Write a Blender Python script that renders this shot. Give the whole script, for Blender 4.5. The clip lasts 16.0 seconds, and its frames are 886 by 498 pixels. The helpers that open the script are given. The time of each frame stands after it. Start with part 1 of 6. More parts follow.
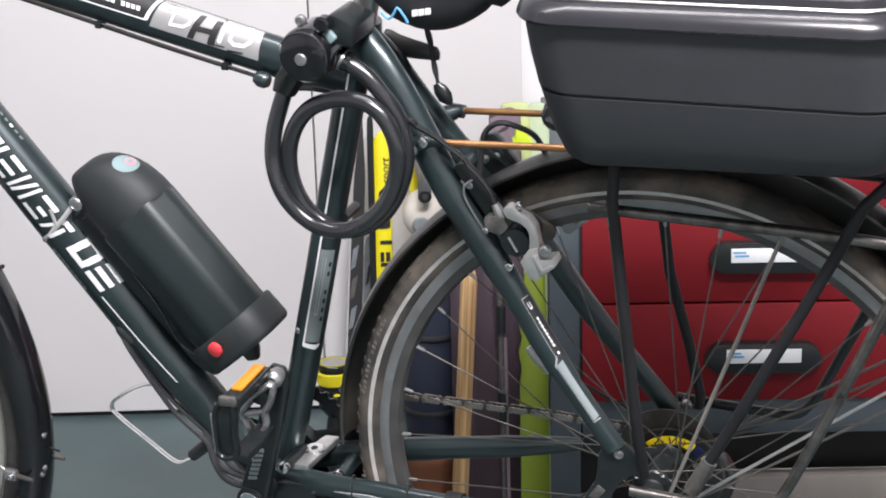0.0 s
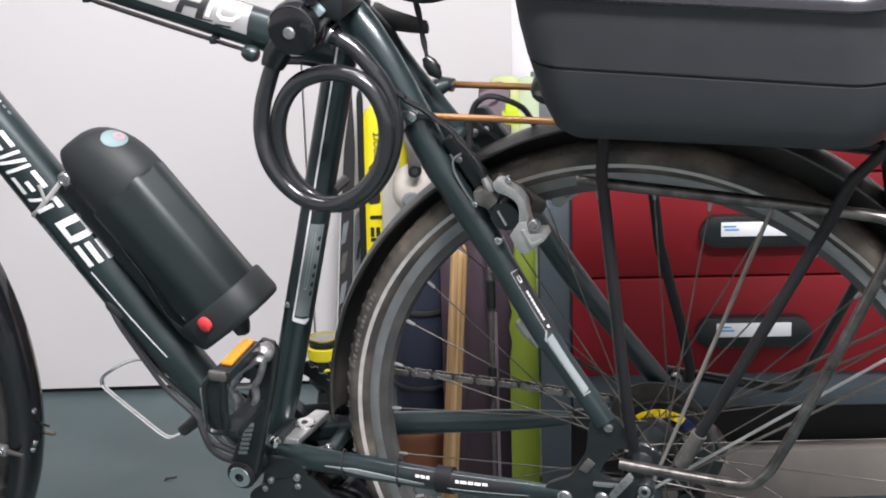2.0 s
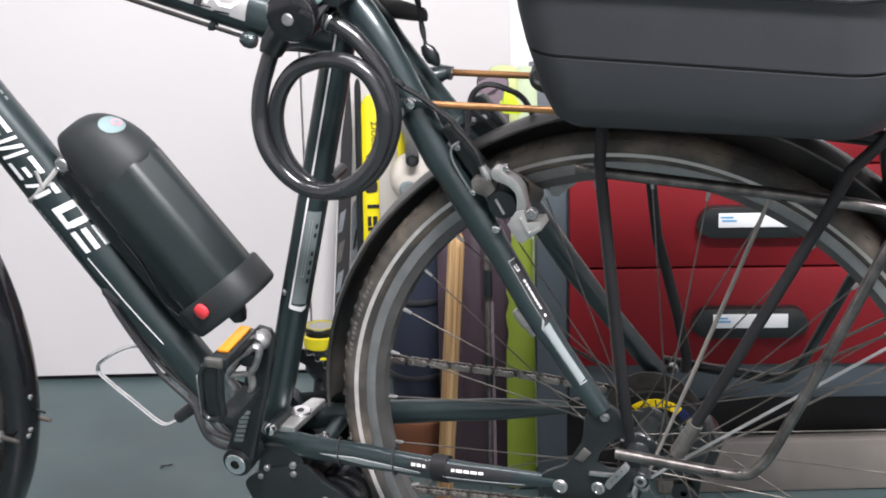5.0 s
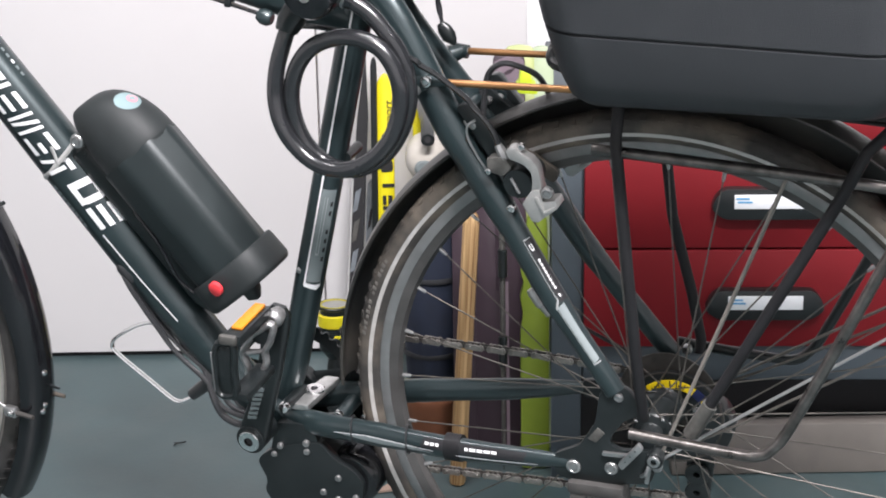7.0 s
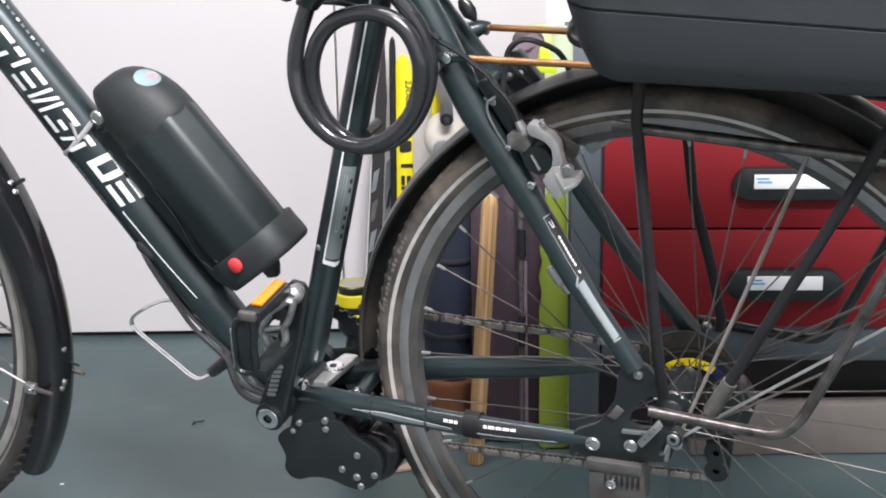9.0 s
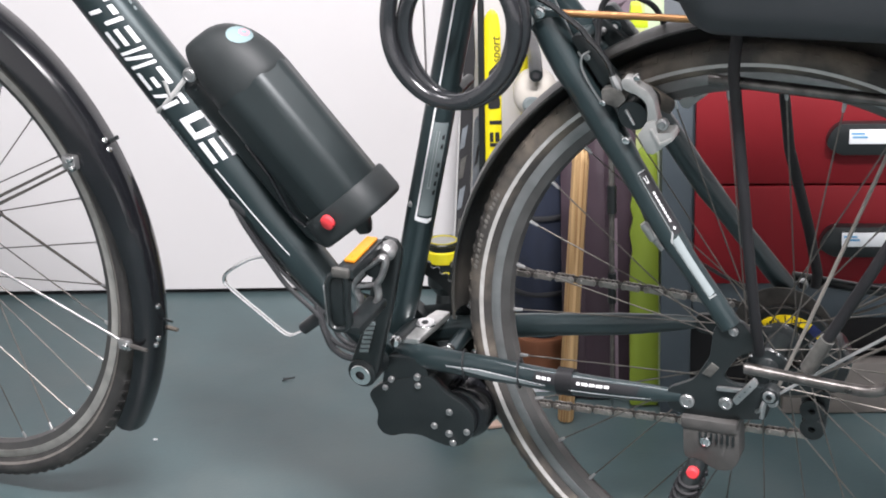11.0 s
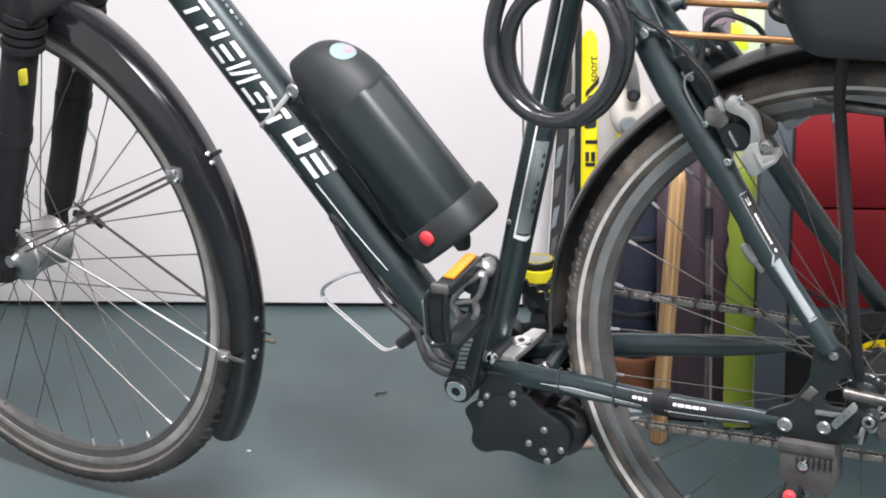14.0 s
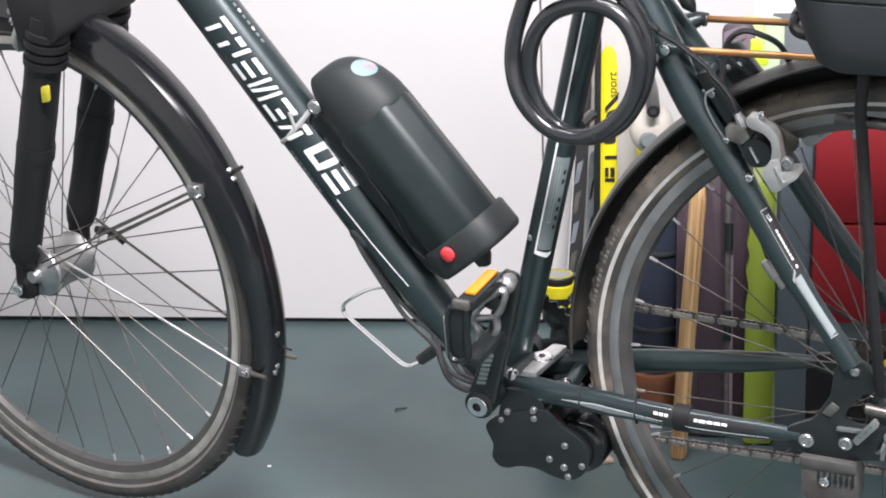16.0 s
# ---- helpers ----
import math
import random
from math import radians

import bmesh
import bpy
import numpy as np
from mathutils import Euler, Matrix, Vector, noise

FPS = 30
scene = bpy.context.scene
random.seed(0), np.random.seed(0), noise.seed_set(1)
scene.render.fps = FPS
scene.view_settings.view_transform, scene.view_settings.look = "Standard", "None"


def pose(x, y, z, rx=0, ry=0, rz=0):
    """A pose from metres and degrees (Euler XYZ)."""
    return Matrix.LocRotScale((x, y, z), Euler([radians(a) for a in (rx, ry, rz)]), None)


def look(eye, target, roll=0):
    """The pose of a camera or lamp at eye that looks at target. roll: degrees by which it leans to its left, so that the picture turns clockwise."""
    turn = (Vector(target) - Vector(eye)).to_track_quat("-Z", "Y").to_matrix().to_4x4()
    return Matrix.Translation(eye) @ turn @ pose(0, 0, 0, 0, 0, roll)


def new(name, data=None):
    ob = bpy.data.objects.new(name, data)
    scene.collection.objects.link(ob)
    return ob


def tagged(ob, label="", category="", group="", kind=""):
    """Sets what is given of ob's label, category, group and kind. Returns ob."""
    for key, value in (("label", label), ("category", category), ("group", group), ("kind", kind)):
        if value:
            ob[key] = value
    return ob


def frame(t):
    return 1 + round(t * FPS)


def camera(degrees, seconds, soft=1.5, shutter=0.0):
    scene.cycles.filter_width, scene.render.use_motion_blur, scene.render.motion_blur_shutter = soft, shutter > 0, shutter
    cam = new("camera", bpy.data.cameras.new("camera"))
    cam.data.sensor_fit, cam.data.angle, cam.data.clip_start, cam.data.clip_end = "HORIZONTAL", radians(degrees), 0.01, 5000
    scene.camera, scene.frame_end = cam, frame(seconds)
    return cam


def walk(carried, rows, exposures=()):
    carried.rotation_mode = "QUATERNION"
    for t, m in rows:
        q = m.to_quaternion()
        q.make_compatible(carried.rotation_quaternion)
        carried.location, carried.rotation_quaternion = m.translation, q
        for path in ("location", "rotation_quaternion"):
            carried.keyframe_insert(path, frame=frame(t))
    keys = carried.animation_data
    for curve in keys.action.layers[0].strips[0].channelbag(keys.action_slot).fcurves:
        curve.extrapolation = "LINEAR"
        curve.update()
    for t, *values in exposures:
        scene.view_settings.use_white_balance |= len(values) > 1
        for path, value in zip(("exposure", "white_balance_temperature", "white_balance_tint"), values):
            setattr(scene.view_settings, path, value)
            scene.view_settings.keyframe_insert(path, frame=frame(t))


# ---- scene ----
cam = camera(28.82, 16.0, soft=1.9)
ROWS = [
    (0.0, -0.2394, -1.7807, 1.0888, -0.414, -15.606, 1.562),
    (0.5, -0.2391, -1.7803, 1.0895, -0.462, -15.861, 1.677),
    (1.0, -0.2388, -1.7806, 1.0873, -0.825, -16.057, 1.767),
    (1.5, -0.2380, -1.7797, 1.0862, -0.732, -16.279, 1.634),
    (2.0, -0.2374, -1.7798, 1.0856, -0.730, -16.395, 1.635),
    (2.5, -0.2380, -1.7792, 1.0871, -0.892, -16.377, 1.491),
    (3.0, -0.2375, -1.7800, 1.0870, -0.890, -16.417, 1.415),
    (3.5, -0.2383, -1.7795, 1.0858, -0.939, -16.431, 1.368),
    (4.0, -0.2382, -1.7800, 1.0846, -0.966, -16.421, 1.286),
    (6.5, -0.2394, -1.7768, 1.0786, -0.217, -17.250, 1.067),
    (7.0, -0.2387, -1.7772, 1.0787, -0.144, -17.289, 0.961),
    (7.5, -0.2387, -1.7778, 1.0790, -0.106, -17.308, 1.022),
    (8.0, -0.2399, -1.7784, 1.0770, -0.031, -17.395, 0.954),
    (10.3, -0.2495, -1.7754, 1.0609, 1.939, -19.045, 1.312),
    (10.5, -0.2512, -1.7744, 1.0628, 2.275, -19.269, 1.400),
    (11.0, -0.2553, -1.7728, 1.0647, 2.946, -19.051, 1.908),
    (11.5, -0.2645, -1.7730, 1.0621, 4.199, -19.700, 1.728),
    (12.0, -0.2691, -1.7777, 1.0624, 4.812, -19.649, 1.719),
    (12.5, -0.2727, -1.7787, 1.0621, 5.344, -19.464, 1.527),
    (13.0, -0.2732, -1.7796, 1.0637, 5.477, -18.889, 1.184),
    (13.5, -0.2730, -1.7808, 1.0658, 6.101, -18.727, 1.549),
    (14.0, -0.2710, -1.7825, 1.0668, 5.925, -18.344, 1.801),
    (14.5, -0.2701, -1.7840, 1.0666, 5.841, -18.555, 1.832),
    (15.0, -0.2690, -1.7850, 1.0675, 5.875, -18.481, 1.998),
    (15.5, -0.2704, -1.7854, 1.0682, 5.902, -18.465, 2.064),
    (16.0, -0.2747, -1.7865, 1.0699, 6.463, -17.845, 1.991),
]
STOPS = [(0.0, -0.06), (2.5, -0.02), (3.4, 0.13), (8.2, 0.14), (10.6, 0.26), (12.0, 0.40), (13.5, 0.37), (14.5, 0.27), (16.0, 0.29)]
walk(cam, [(t, pose(x, y, z, 90 + pitch, roll, yaw)) for t, x, y, z, yaw, pitch, roll in ROWS], STOPS)

# ---- light ----
world = bpy.data.worlds.new("room_dim")
world.use_nodes = True
world.node_tree.nodes["Background"].inputs["Color"].default_value = (0.9, 0.95, 1.0, 1)
world.node_tree.nodes["Background"].inputs["Strength"].default_value = 0.02
scene.world = world


def area_lamp(name, eye, target, sx, sy, watts, colour):
    data = bpy.data.lights.new(name, "AREA")
    data.shape, data.size, data.size_y, data.energy, data.color = "RECTANGLE", sx, sy, watts, colour
    ob = new(name, data)
    ob.matrix_world = look(eye, target)
    return ob


area_lamp("ceiling_tube_light", (-0.60, -0.30, 2.42), (-0.60, -0.30, 0), 1.9, 0.26, 37, (1.0, 0.953, 0.980))
area_lamp("ceiling_tube_light_rear", (0.05, -1.42, 2.42), (0.05, -1.42, 0), 0.9, 0.26, 162, (1.0, 0.953, 0.980))


# ---- materials ----
def material(name, colour, rough=0.5, metal=0.0, vary=0.12, scale=40.0, bump=0.05, fine=400.0, coat=0.0, spec=0.5, dirt=None, dirt_amount=0.0, dirt_scale=9.0, rand=0.0):
    m = bpy.data.materials.new(name)
    m.use_nodes = True
    nt = m.node_tree
    N, L = nt.nodes, nt.links
    b = N["Principled BSDF"]
    b.inputs["Roughness"].default_value, b.inputs["Metallic"].default_value = rough, metal
    b.inputs["Coat Weight"].default_value, b.inputs["Specular IOR Level"].default_value = coat, spec
    b.inputs["Coat Roughness"].default_value = 0.12
    tc = N.new("ShaderNodeTexCoord")
    n1 = N.new("ShaderNodeTexNoise")
    n1.inputs["Scale"].default_value, n1.inputs["Detail"].default_value = scale, 5
    L.new(tc.outputs["Object"], n1.inputs["Vector"])
    ramp = N.new("ShaderNodeValToRGB")
    lo = [c * (1 - vary) for c in colour]
    hi = [min(1, c * (1 + vary)) for c in colour]
    ramp.color_ramp.elements[0].color, ramp.color_ramp.elements[1].color = (*lo, 1), (*hi, 1)
    ramp.color_ramp.elements[0].position, ramp.color_ramp.elements[1].position = 0.3, 0.7
    L.new(n1.outputs["Fac"], ramp.inputs["Fac"])
    out = ramp.outputs["Color"]
    if dirt:
        n2 = N.new("ShaderNodeTexNoise")
        n2.inputs["Scale"].default_value, n2.inputs["Detail"].default_value = dirt_scale, 8
        L.new(tc.outputs["Object"], n2.inputs["Vector"])
        r2 = N.new("ShaderNodeValToRGB")
        r2.color_ramp.elements[0].position, r2.color_ramp.elements[1].position = 0.45, 0.75
        r2.color_ramp.elements[1].color = (dirt_amount, dirt_amount, dirt_amount, 1)
        L.new(n2.outputs["Fac"], r2.inputs["Fac"])
        mix = N.new("ShaderNodeMix")
        mix.data_type = "RGBA"
        L.new(r2.outputs["Color"], mix.inputs["Factor"])
        L.new(out, mix.inputs["A"])
        mix.inputs["B"].default_value = (*dirt, 1)
        out = mix.outputs["Result"]
    if rand:
        oi = N.new("ShaderNodeObjectInfo")
        hs = N.new("ShaderNodeHueSaturation")
        mr = N.new("ShaderNodeMapRange")
        mr.inputs["To Min"].default_value, mr.inputs["To Max"].default_value = 1 - rand, 1 + rand
        L.new(oi.outputs["Random"], mr.inputs["Value"])
        L.new(mr.outputs["Result"], hs.inputs["Value"])
        L.new(out, hs.inputs["Color"])
        out = hs.outputs["Color"]
    L.new(out, b.inputs["Base Color"])
    if bump:
        n3 = N.new("ShaderNodeTexNoise")
        n3.inputs["Scale"].default_value, n3.inputs["Detail"].default_value = fine, 3
        L.new(tc.outputs["Object"], n3.inputs["Vector"])
        bp = N.new("ShaderNodeBump")
        bp.inputs["Strength"].default_value, bp.inputs["Distance"].default_value = bump, 0.002
        L.new(n3.outputs["Fac"], bp.inputs["Height"])
        L.new(bp.outputs["Normal"], b.inputs["Normal"])
        rr = N.new("ShaderNodeMapRange")
        rr.inputs["To Min"].default_value, rr.inputs["To Max"].default_value = max(0.02, rough - 0.08), min(1, rough + 0.08)
        L.new(n1.outputs["Fac"], rr.inputs["Value"])
        L.new(rr.outputs["Result"], b.inputs["Roughness"])
    return m


M = {
    "floor": material("teal_lino", (0.056, 0.089, 0.094), 0.44, vary=0.22, scale=5.0, bump=0.10, fine=140, dirt=(0.095, 0.118, 0.118), dirt_amount=0.75, dirt_scale=4.5),
    "white": material("white_laminate", (0.685, 0.668, 0.672), 0.45, vary=0.02, scale=2, bump=0.02),
    "plaster": material("white_plaster", (0.78, 0.78, 0.78), 0.9, vary=0.03, scale=6, bump=0.15, fine=120),
    "ceiling": material("ceiling_paint", (0.8, 0.8, 0.79), 0.9, vary=0.02, scale=4),
    "frame": material("anthracite_paint", (0.020, 0.033, 0.036), 0.36, metal=0.35, vary=0.12, scale=18, bump=0.02, coat=0.5),
    "capmatt": material("matt_moulded_plastic", (0.0165, 0.0205, 0.0215), 0.56, vary=0.12, scale=30, bump=0.08, fine=700, spec=0.4),
    "black": material("black_plastic", (0.0095, 0.0122, 0.0130), 0.31, vary=0.15, scale=30, bump=0.06),
    "gloss": material("gloss_black_plastic", (0.007, 0.0075, 0.009), 0.13, vary=0.1, scale=20, bump=0.004, coat=0.25),
    "battery": material("black_anodised", (0.0145, 0.0215, 0.0230), 0.44, metal=0.25, vary=0.08, scale=25, bump=0.03, fine=900),
    "rubber": material("tyre_rubber", (0.040, 0.037, 0.034), 0.75, vary=0.2, scale=60, bump=0.25, fine=500, dirt=(0.185, 0.155, 0.122), dirt_amount=0.9, dirt_scale=18),
    "dustrubber": material("dusty_tyre_rubber", (0.034, 0.033, 0.032), 0.8, vary=0.25, scale=45, bump=0.3, fine=420, dirt=(0.10, 0.092, 0.083), dirt_amount=0.6, dirt_scale=14),
    "dullstripe": material("dulled_tyre_bead", (0.17, 0.155, 0.14), 0.6, vary=0.25, scale=50, bump=0.1),
    "dulltrack": material("dull_brake_track", (0.46, 0.44, 0.41), 0.40, metal=0.5, vary=0.2, scale=45, bump=0.05, dirt=(0.09, 0.08, 0.07), dirt_amount=0.5),
    "brushed": material("brushed_aluminium", (0.55, 0.55, 0.54), 0.33, metal=0.85, vary=0.2, scale=70, bump=0.1),
    "clampalloy": material("pale_cast_alloy", (0.40, 0.40, 0.39), 0.38, metal=0.55, vary=0.12, scale=70, bump=0.08),
    "levergrey": material("grey_black_nylon", (0.045, 0.045, 0.045), 0.5, vary=0.15, scale=40, bump=0.1),
    "weldgrey": material("bare_weld", (0.09, 0.088, 0.082), 0.55, metal=0.3, vary=0.3, scale=90, bump=0.2),
    "mouldgrey": material("dusty_moulding", (0.11, 0.105, 0.095), 0.8, vary=0.3, scale=80, bump=0.1),
    "forkblack": material("matt_black_paint", (0.011, 0.011, 0.0125), 0.58, vary=0.15, scale=30, bump=0.06, spec=0.3),
    "dullyellow": material("faded_yellow_sticker", (0.48, 0.42, 0.03), 0.5, vary=0.1),
    "hose": material("glossy_black_hose", (0.016, 0.017, 0.018), 0.2, vary=0.1, scale=40, bump=0.02),
    "lockvinyl": material("glossy_lock_vinyl", (0.015, 0.016, 0.018), 0.24, vary=0.1, scale=40, bump=0.03, coat=0.4),
    "cable": material("black_vinyl", (0.027, 0.028, 0.030), 0.32, vary=0.1, scale=40, bump=0.04),
    "alloy": material("silver_alloy", (0.40, 0.40, 0.40), 0.36, metal=0.9, vary=0.12, scale=60, bump=0.05),
    "dullalloy": material("scuffed_alloy", (0.30, 0.30, 0.30), 0.42, metal=0.8, vary=0.3, scale=90, bump=0.15),
    "palerod": material("dull_pale_steel", (0.28, 0.26, 0.235), 0.45, metal=0.6, vary=0.15, scale=60, bump=0.02),
    "dustycover": material("dusty_nylon", (0.052, 0.050, 0.048), 0.65, vary=0.3, scale=50, bump=0.2, dirt=(0.12, 0.11, 0.10), dirt_amount=0.4, dirt_scale=30),
    "dustyblack": material("dusty_black_plastic", (0.016, 0.017, 0.017), 0.36, vary=0.2, scale=25, bump=0.08, dirt=(0.085, 0.075, 0.063), dirt_amount=0.6, dirt_scale=12),
    "chrome": material("bright_steel", (0.70, 0.70, 0.70), 0.2, metal=1.0, vary=0.1, scale=80, bump=0.02),
    "streakgrey": material("blue_grey_print", (0.16, 0.18, 0.20), 0.5, vary=0.25, scale=35, bump=0.02),
    "spoke": material("steel_spoke", (0.150, 0.138, 0.126), 0.42, metal=0.9, vary=0.2, scale=60, bump=0.02),
    "rimgrey": material("grey_brake_track", (0.235, 0.243, 0.245), 0.42, metal=0.55, vary=0.15, scale=45, bump=0.05, dirt=(0.10, 0.09, 0.08), dirt_amount=0.3),
    "rimdark": material("dark_rim", (0.085, 0.082, 0.08), 0.45, metal=0.4, vary=0.2, scale=30, bump=0.05),
    "stripe": material("reflective_stripe", (0.46, 0.45, 0.435), 0.5, vary=0.15, scale=70, bump=0.05, dirt=(0.25, 0.23, 0.2), dirt_amount=0.5, dirt_scale=20),
    "copper": material("copper_anodised", (0.38, 0.20, 0.090), 0.40, metal=0.85, vary=0.15, scale=40, bump=0.03),
    "decal": material("white_decal", (0.78, 0.78, 0.79), 0.4, vary=0.04, scale=40, bump=0.0),
    "decalgrey": material("grey_decal", (0.18, 0.21, 0.215), 0.4, vary=0.06, scale=40, bump=0.0),
    "satinsilver": material("satin_silver_print", (0.36, 0.36, 0.36), 0.42, metal=0.45, vary=0.05, scale=30, bump=0.0),
    "palegrey": material("pale_grey_print", (0.24, 0.275, 0.28), 0.4, vary=0.1, scale=30, bump=0.0),
    "silver": material("silver_decal", (0.38, 0.39, 0.39), 0.40, metal=0.5, vary=0.05, scale=30, bump=0.0),
    "red": material("red_lacquer", (0.150, 0.0064, 0.0105), 0.55, spec=0.25, vary=0.08, scale=8, bump=0.03),
    "redbutton": material("red_button_plastic", (0.75, 0.05, 0.06), 0.35, vary=0.05),
    "bluegrey": material("blue_grey_lacquer", (0.048, 0.062, 0.074), 0.5, vary=0.06, scale=10, bump=0.03),
    "paper": material("paper_label", (0.72, 0.74, 0.76), 0.8, vary=0.04),
    "inkblue": material("blue_print", (0.10, 0.32, 0.55), 0.7, vary=0.05),
    "yellow": material("yellow_lacquer", (0.78, 0.68, 0.012), 0.35, vary=0.05, scale=20, bump=0.02, coat=0.3),
    "ink": material("black_print", (0.012, 0.012, 0.014), 0.5, vary=0.05),
    "green": material("lime_lacquer", (0.165, 0.225, 0.020), 0.45, vary=0.06, scale=20, bump=0.03),
    "limepale": material("pale_lime_lacquer", (0.37, 0.42, 0.17), 0.45, vary=0.1, scale=20, bump=0.03),
    "lime": material("bright_lime_strap", (0.46, 0.58, 0.02), 0.5, vary=0.08),
    "greywindow": material("grey_translucent_plastic", (0.22, 0.22, 0.21), 0.3, vary=0.08),
    "palegreen": material("pale_green_lacquer", (0.36, 0.43, 0.28), 0.5, vary=0.08, scale=20),
    "purple": material("plum_lacquer", (0.036, 0.022, 0.031), 0.45, vary=0.15, scale=12, bump=0.03),
    "mauve": material("mauve_lacquer", (0.16, 0.12, 0.145), 0.5, vary=0.2, scale=25),
    "navy": material("navy_fabric", (0.0075, 0.0125, 0.028), 0.85, vary=0.2, scale=30, bump=0.3, fine=700),
    "terra": material("terracotta_plastic", (0.20, 0.075, 0.035), 0.7, vary=0.12, scale=20),
    "cream": material("cream_plastic", (0.50, 0.47, 0.42), 0.4, vary=0.05),
    "beige": material("beige_board", (0.165, 0.150, 0.135), 0.7, vary=0.15, scale=9, bump=0.1, dirt=(0.062, 0.058, 0.060), dirt_amount=0.8, dirt_scale=7.0),
    # near-black: painted shade for gaps, sockets and holes, also truly black parts
    "dark": material("recess_shade_and_black", (0.020, 0.020, 0.022), 0.8, vary=0.1),
    "box": material("charcoal_abs", (0.0235, 0.0260, 0.0295), 0.55, vary=0.06, scale=30, bump=0.25, fine=900),
    "boxlid": material("glossy_black_abs", (0.018, 0.018, 0.022), 0.24, vary=0.08, scale=12, bump=0.0, coat=0.1),
    "orange": material("orange_reflector", (0.55, 0.20, 0.012), 0.3, vary=0.08, scale=120, bump=0.2, fine=300),
    "navyprint": material("dark_blue_print", (0.015, 0.022, 0.09), 0.4, vary=0.05),
    "yellowprint": material("yellow_print", (0.80, 0.60, 0.01), 0.4, vary=0.05),
    "sticker": material("pale_teal_sticker", (0.20, 0.28, 0.29), 0.7, vary=0.08),
    "pink": material("pink_print", (0.75, 0.25, 0.30), 0.4, vary=0.05),
    "chain": material("oily_chain", (0.27, 0.255, 0.235), 0.36, metal=0.75, vary=0.3, scale=80, bump=0.1),
    "chaindark": material("oily_chain_dark", (0.06, 0.055, 0.05), 0.5, metal=0.4, vary=0.3, scale=80, bump=0.1),
    "clear": material("clear_tie", (0.42, 0.42, 0.41), 0.35, vary=0.05),
    "fabric": material("black_nylon", (0.014, 0.015, 0.018), 0.7, vary=0.1, scale=40, bump=0.2, fine=800),
    "lightred": material("red_lens", (0.65, 0.02, 0.03), 0.12, vary=0.05, coat=0.5),
}


def wood_material():
    m = bpy.data.materials.new("striped_pine")
    m.use_nodes = True
    nt = m.node_tree
    N, L = nt.nodes, nt.links
    b = N["Principled BSDF"]
    b.inputs["Roughness"].default_value = 0.6
    tc, mp = N.new("ShaderNodeTexCoord"), N.new("ShaderNodeMapping")
    mp.inputs["Scale"].default_value = (260, 260, 4)
    n = N.new("ShaderNodeTexNoise")
    n.inputs["Scale"].default_value, n.inputs["Detail"].default_value = 1.0, 3
    r = N.new("ShaderNodeValToRGB")
    r.color_ramp.elements[0].position, r.color_ramp.elements[0].color = 0.38, (0.24, 0.13, 0.05, 1)
    r.color_ramp.elements[1].position, r.color_ramp.elements[1].color = 0.62, (0.50, 0.33, 0.16, 1)
    L.new(tc.outputs["Object"], mp.inputs["Vector"])
    L.new(mp.outputs["Vector"], n.inputs["Vector"])
    L.new(n.outputs["Fac"], r.inputs["Fac"])
    L.new(r.outputs["Color"], b.inputs["Base Color"])
    return m


M["wood"] = wood_material()


# ---- mesh helpers ----
def part(name, bm, mat, parent=None, label="", smooth=True, angle=35):
    bmesh.ops.recalc_face_normals(bm, faces=bm.faces)
    me = bpy.data.meshes.new(name)
    bm.to_mesh(me)
    bm.free()
    me.materials.append(M[mat] if isinstance(mat, str) else mat)
    if smooth:
        me.shade_smooth()
        me.set_sharp_from_angle(angle=radians(angle))
    ob = new(name, me)
    if parent:
        ob.parent = parent
    if label:
        tagged(ob, label)
    return ob


def thing(name, label, category, m=None, group="", kind=""):
    ob = new(name)
    ob.empty_display_size = 0.05
    if m is not None:
        ob.matrix_world = m
    return tagged(ob, label, category, group, kind)


def catmull(pts, steps=6):
    P = [Vector(p) for p in pts]
    P = [2 * P[0] - P[1]] + P + [2 * P[-1] - P[-2]]
    out = []
    for i in range(1, len(P) - 2):
        a, b, c, d = P[i - 1], P[i], P[i + 1], P[i + 2]
        for k in range(steps):
            t = k / steps
            out.append(0.5 * ((2 * b) + (c - a) * t + (2 * a - 5 * b + 4 * c - d) * t * t + (3 * b - a - 3 * c + d) * t ** 3))
    out.append(P[-2])
    return out


def sweep(pts, radii, segs=14, bm=None, flat=1.0, side=(0, 1, 0), square=0.0):
    """A tube along pts. radii: one, or one a point (in the plane across side); flat: its size along side against that."""
    bm = bm or bmesh.new()
    P = [Vector(p) for p in pts]
    if not isinstance(radii, (list, tuple)):
        radii = [radii] * len(P)
    rings = []
    for i, p in enumerate(P):
        t = (P[min(i + 1, len(P) - 1)] - P[max(i - 1, 0)]).normalized()
        s = Vector(side)
        if abs(s.dot(t)) > 0.95:
            s = Vector((1, 0, 0)) if abs(t.x) < 0.8 else Vector((0, 0, 1))
        n = s.cross(t).normalized()
        s = t.cross(n).normalized()
        ring = []
        for k in range(segs):
            a = 2 * math.pi * k / segs
            c, d = math.cos(a), math.sin(a)
            if square:
                q = (abs(c) ** (2 / (2 + square * 6)), abs(d) ** (2 / (2 + square * 6)))
                c, d = math.copysign(q[0], c), math.copysign(q[1], d)
            ring.append(bm.verts.new(p + n * (radii[i] * c) + s * (radii[i] * flat * d)))
        rings.append(ring)
    for a, b in zip(rings, rings[1:]):
        for k in range(segs):
            bm.faces.new((a[k], a[(k + 1) % segs], b[(k + 1) % segs], b[k]))
    bm.faces.new(rings[0])
    bm.faces.new(rings[-1])
    return bm


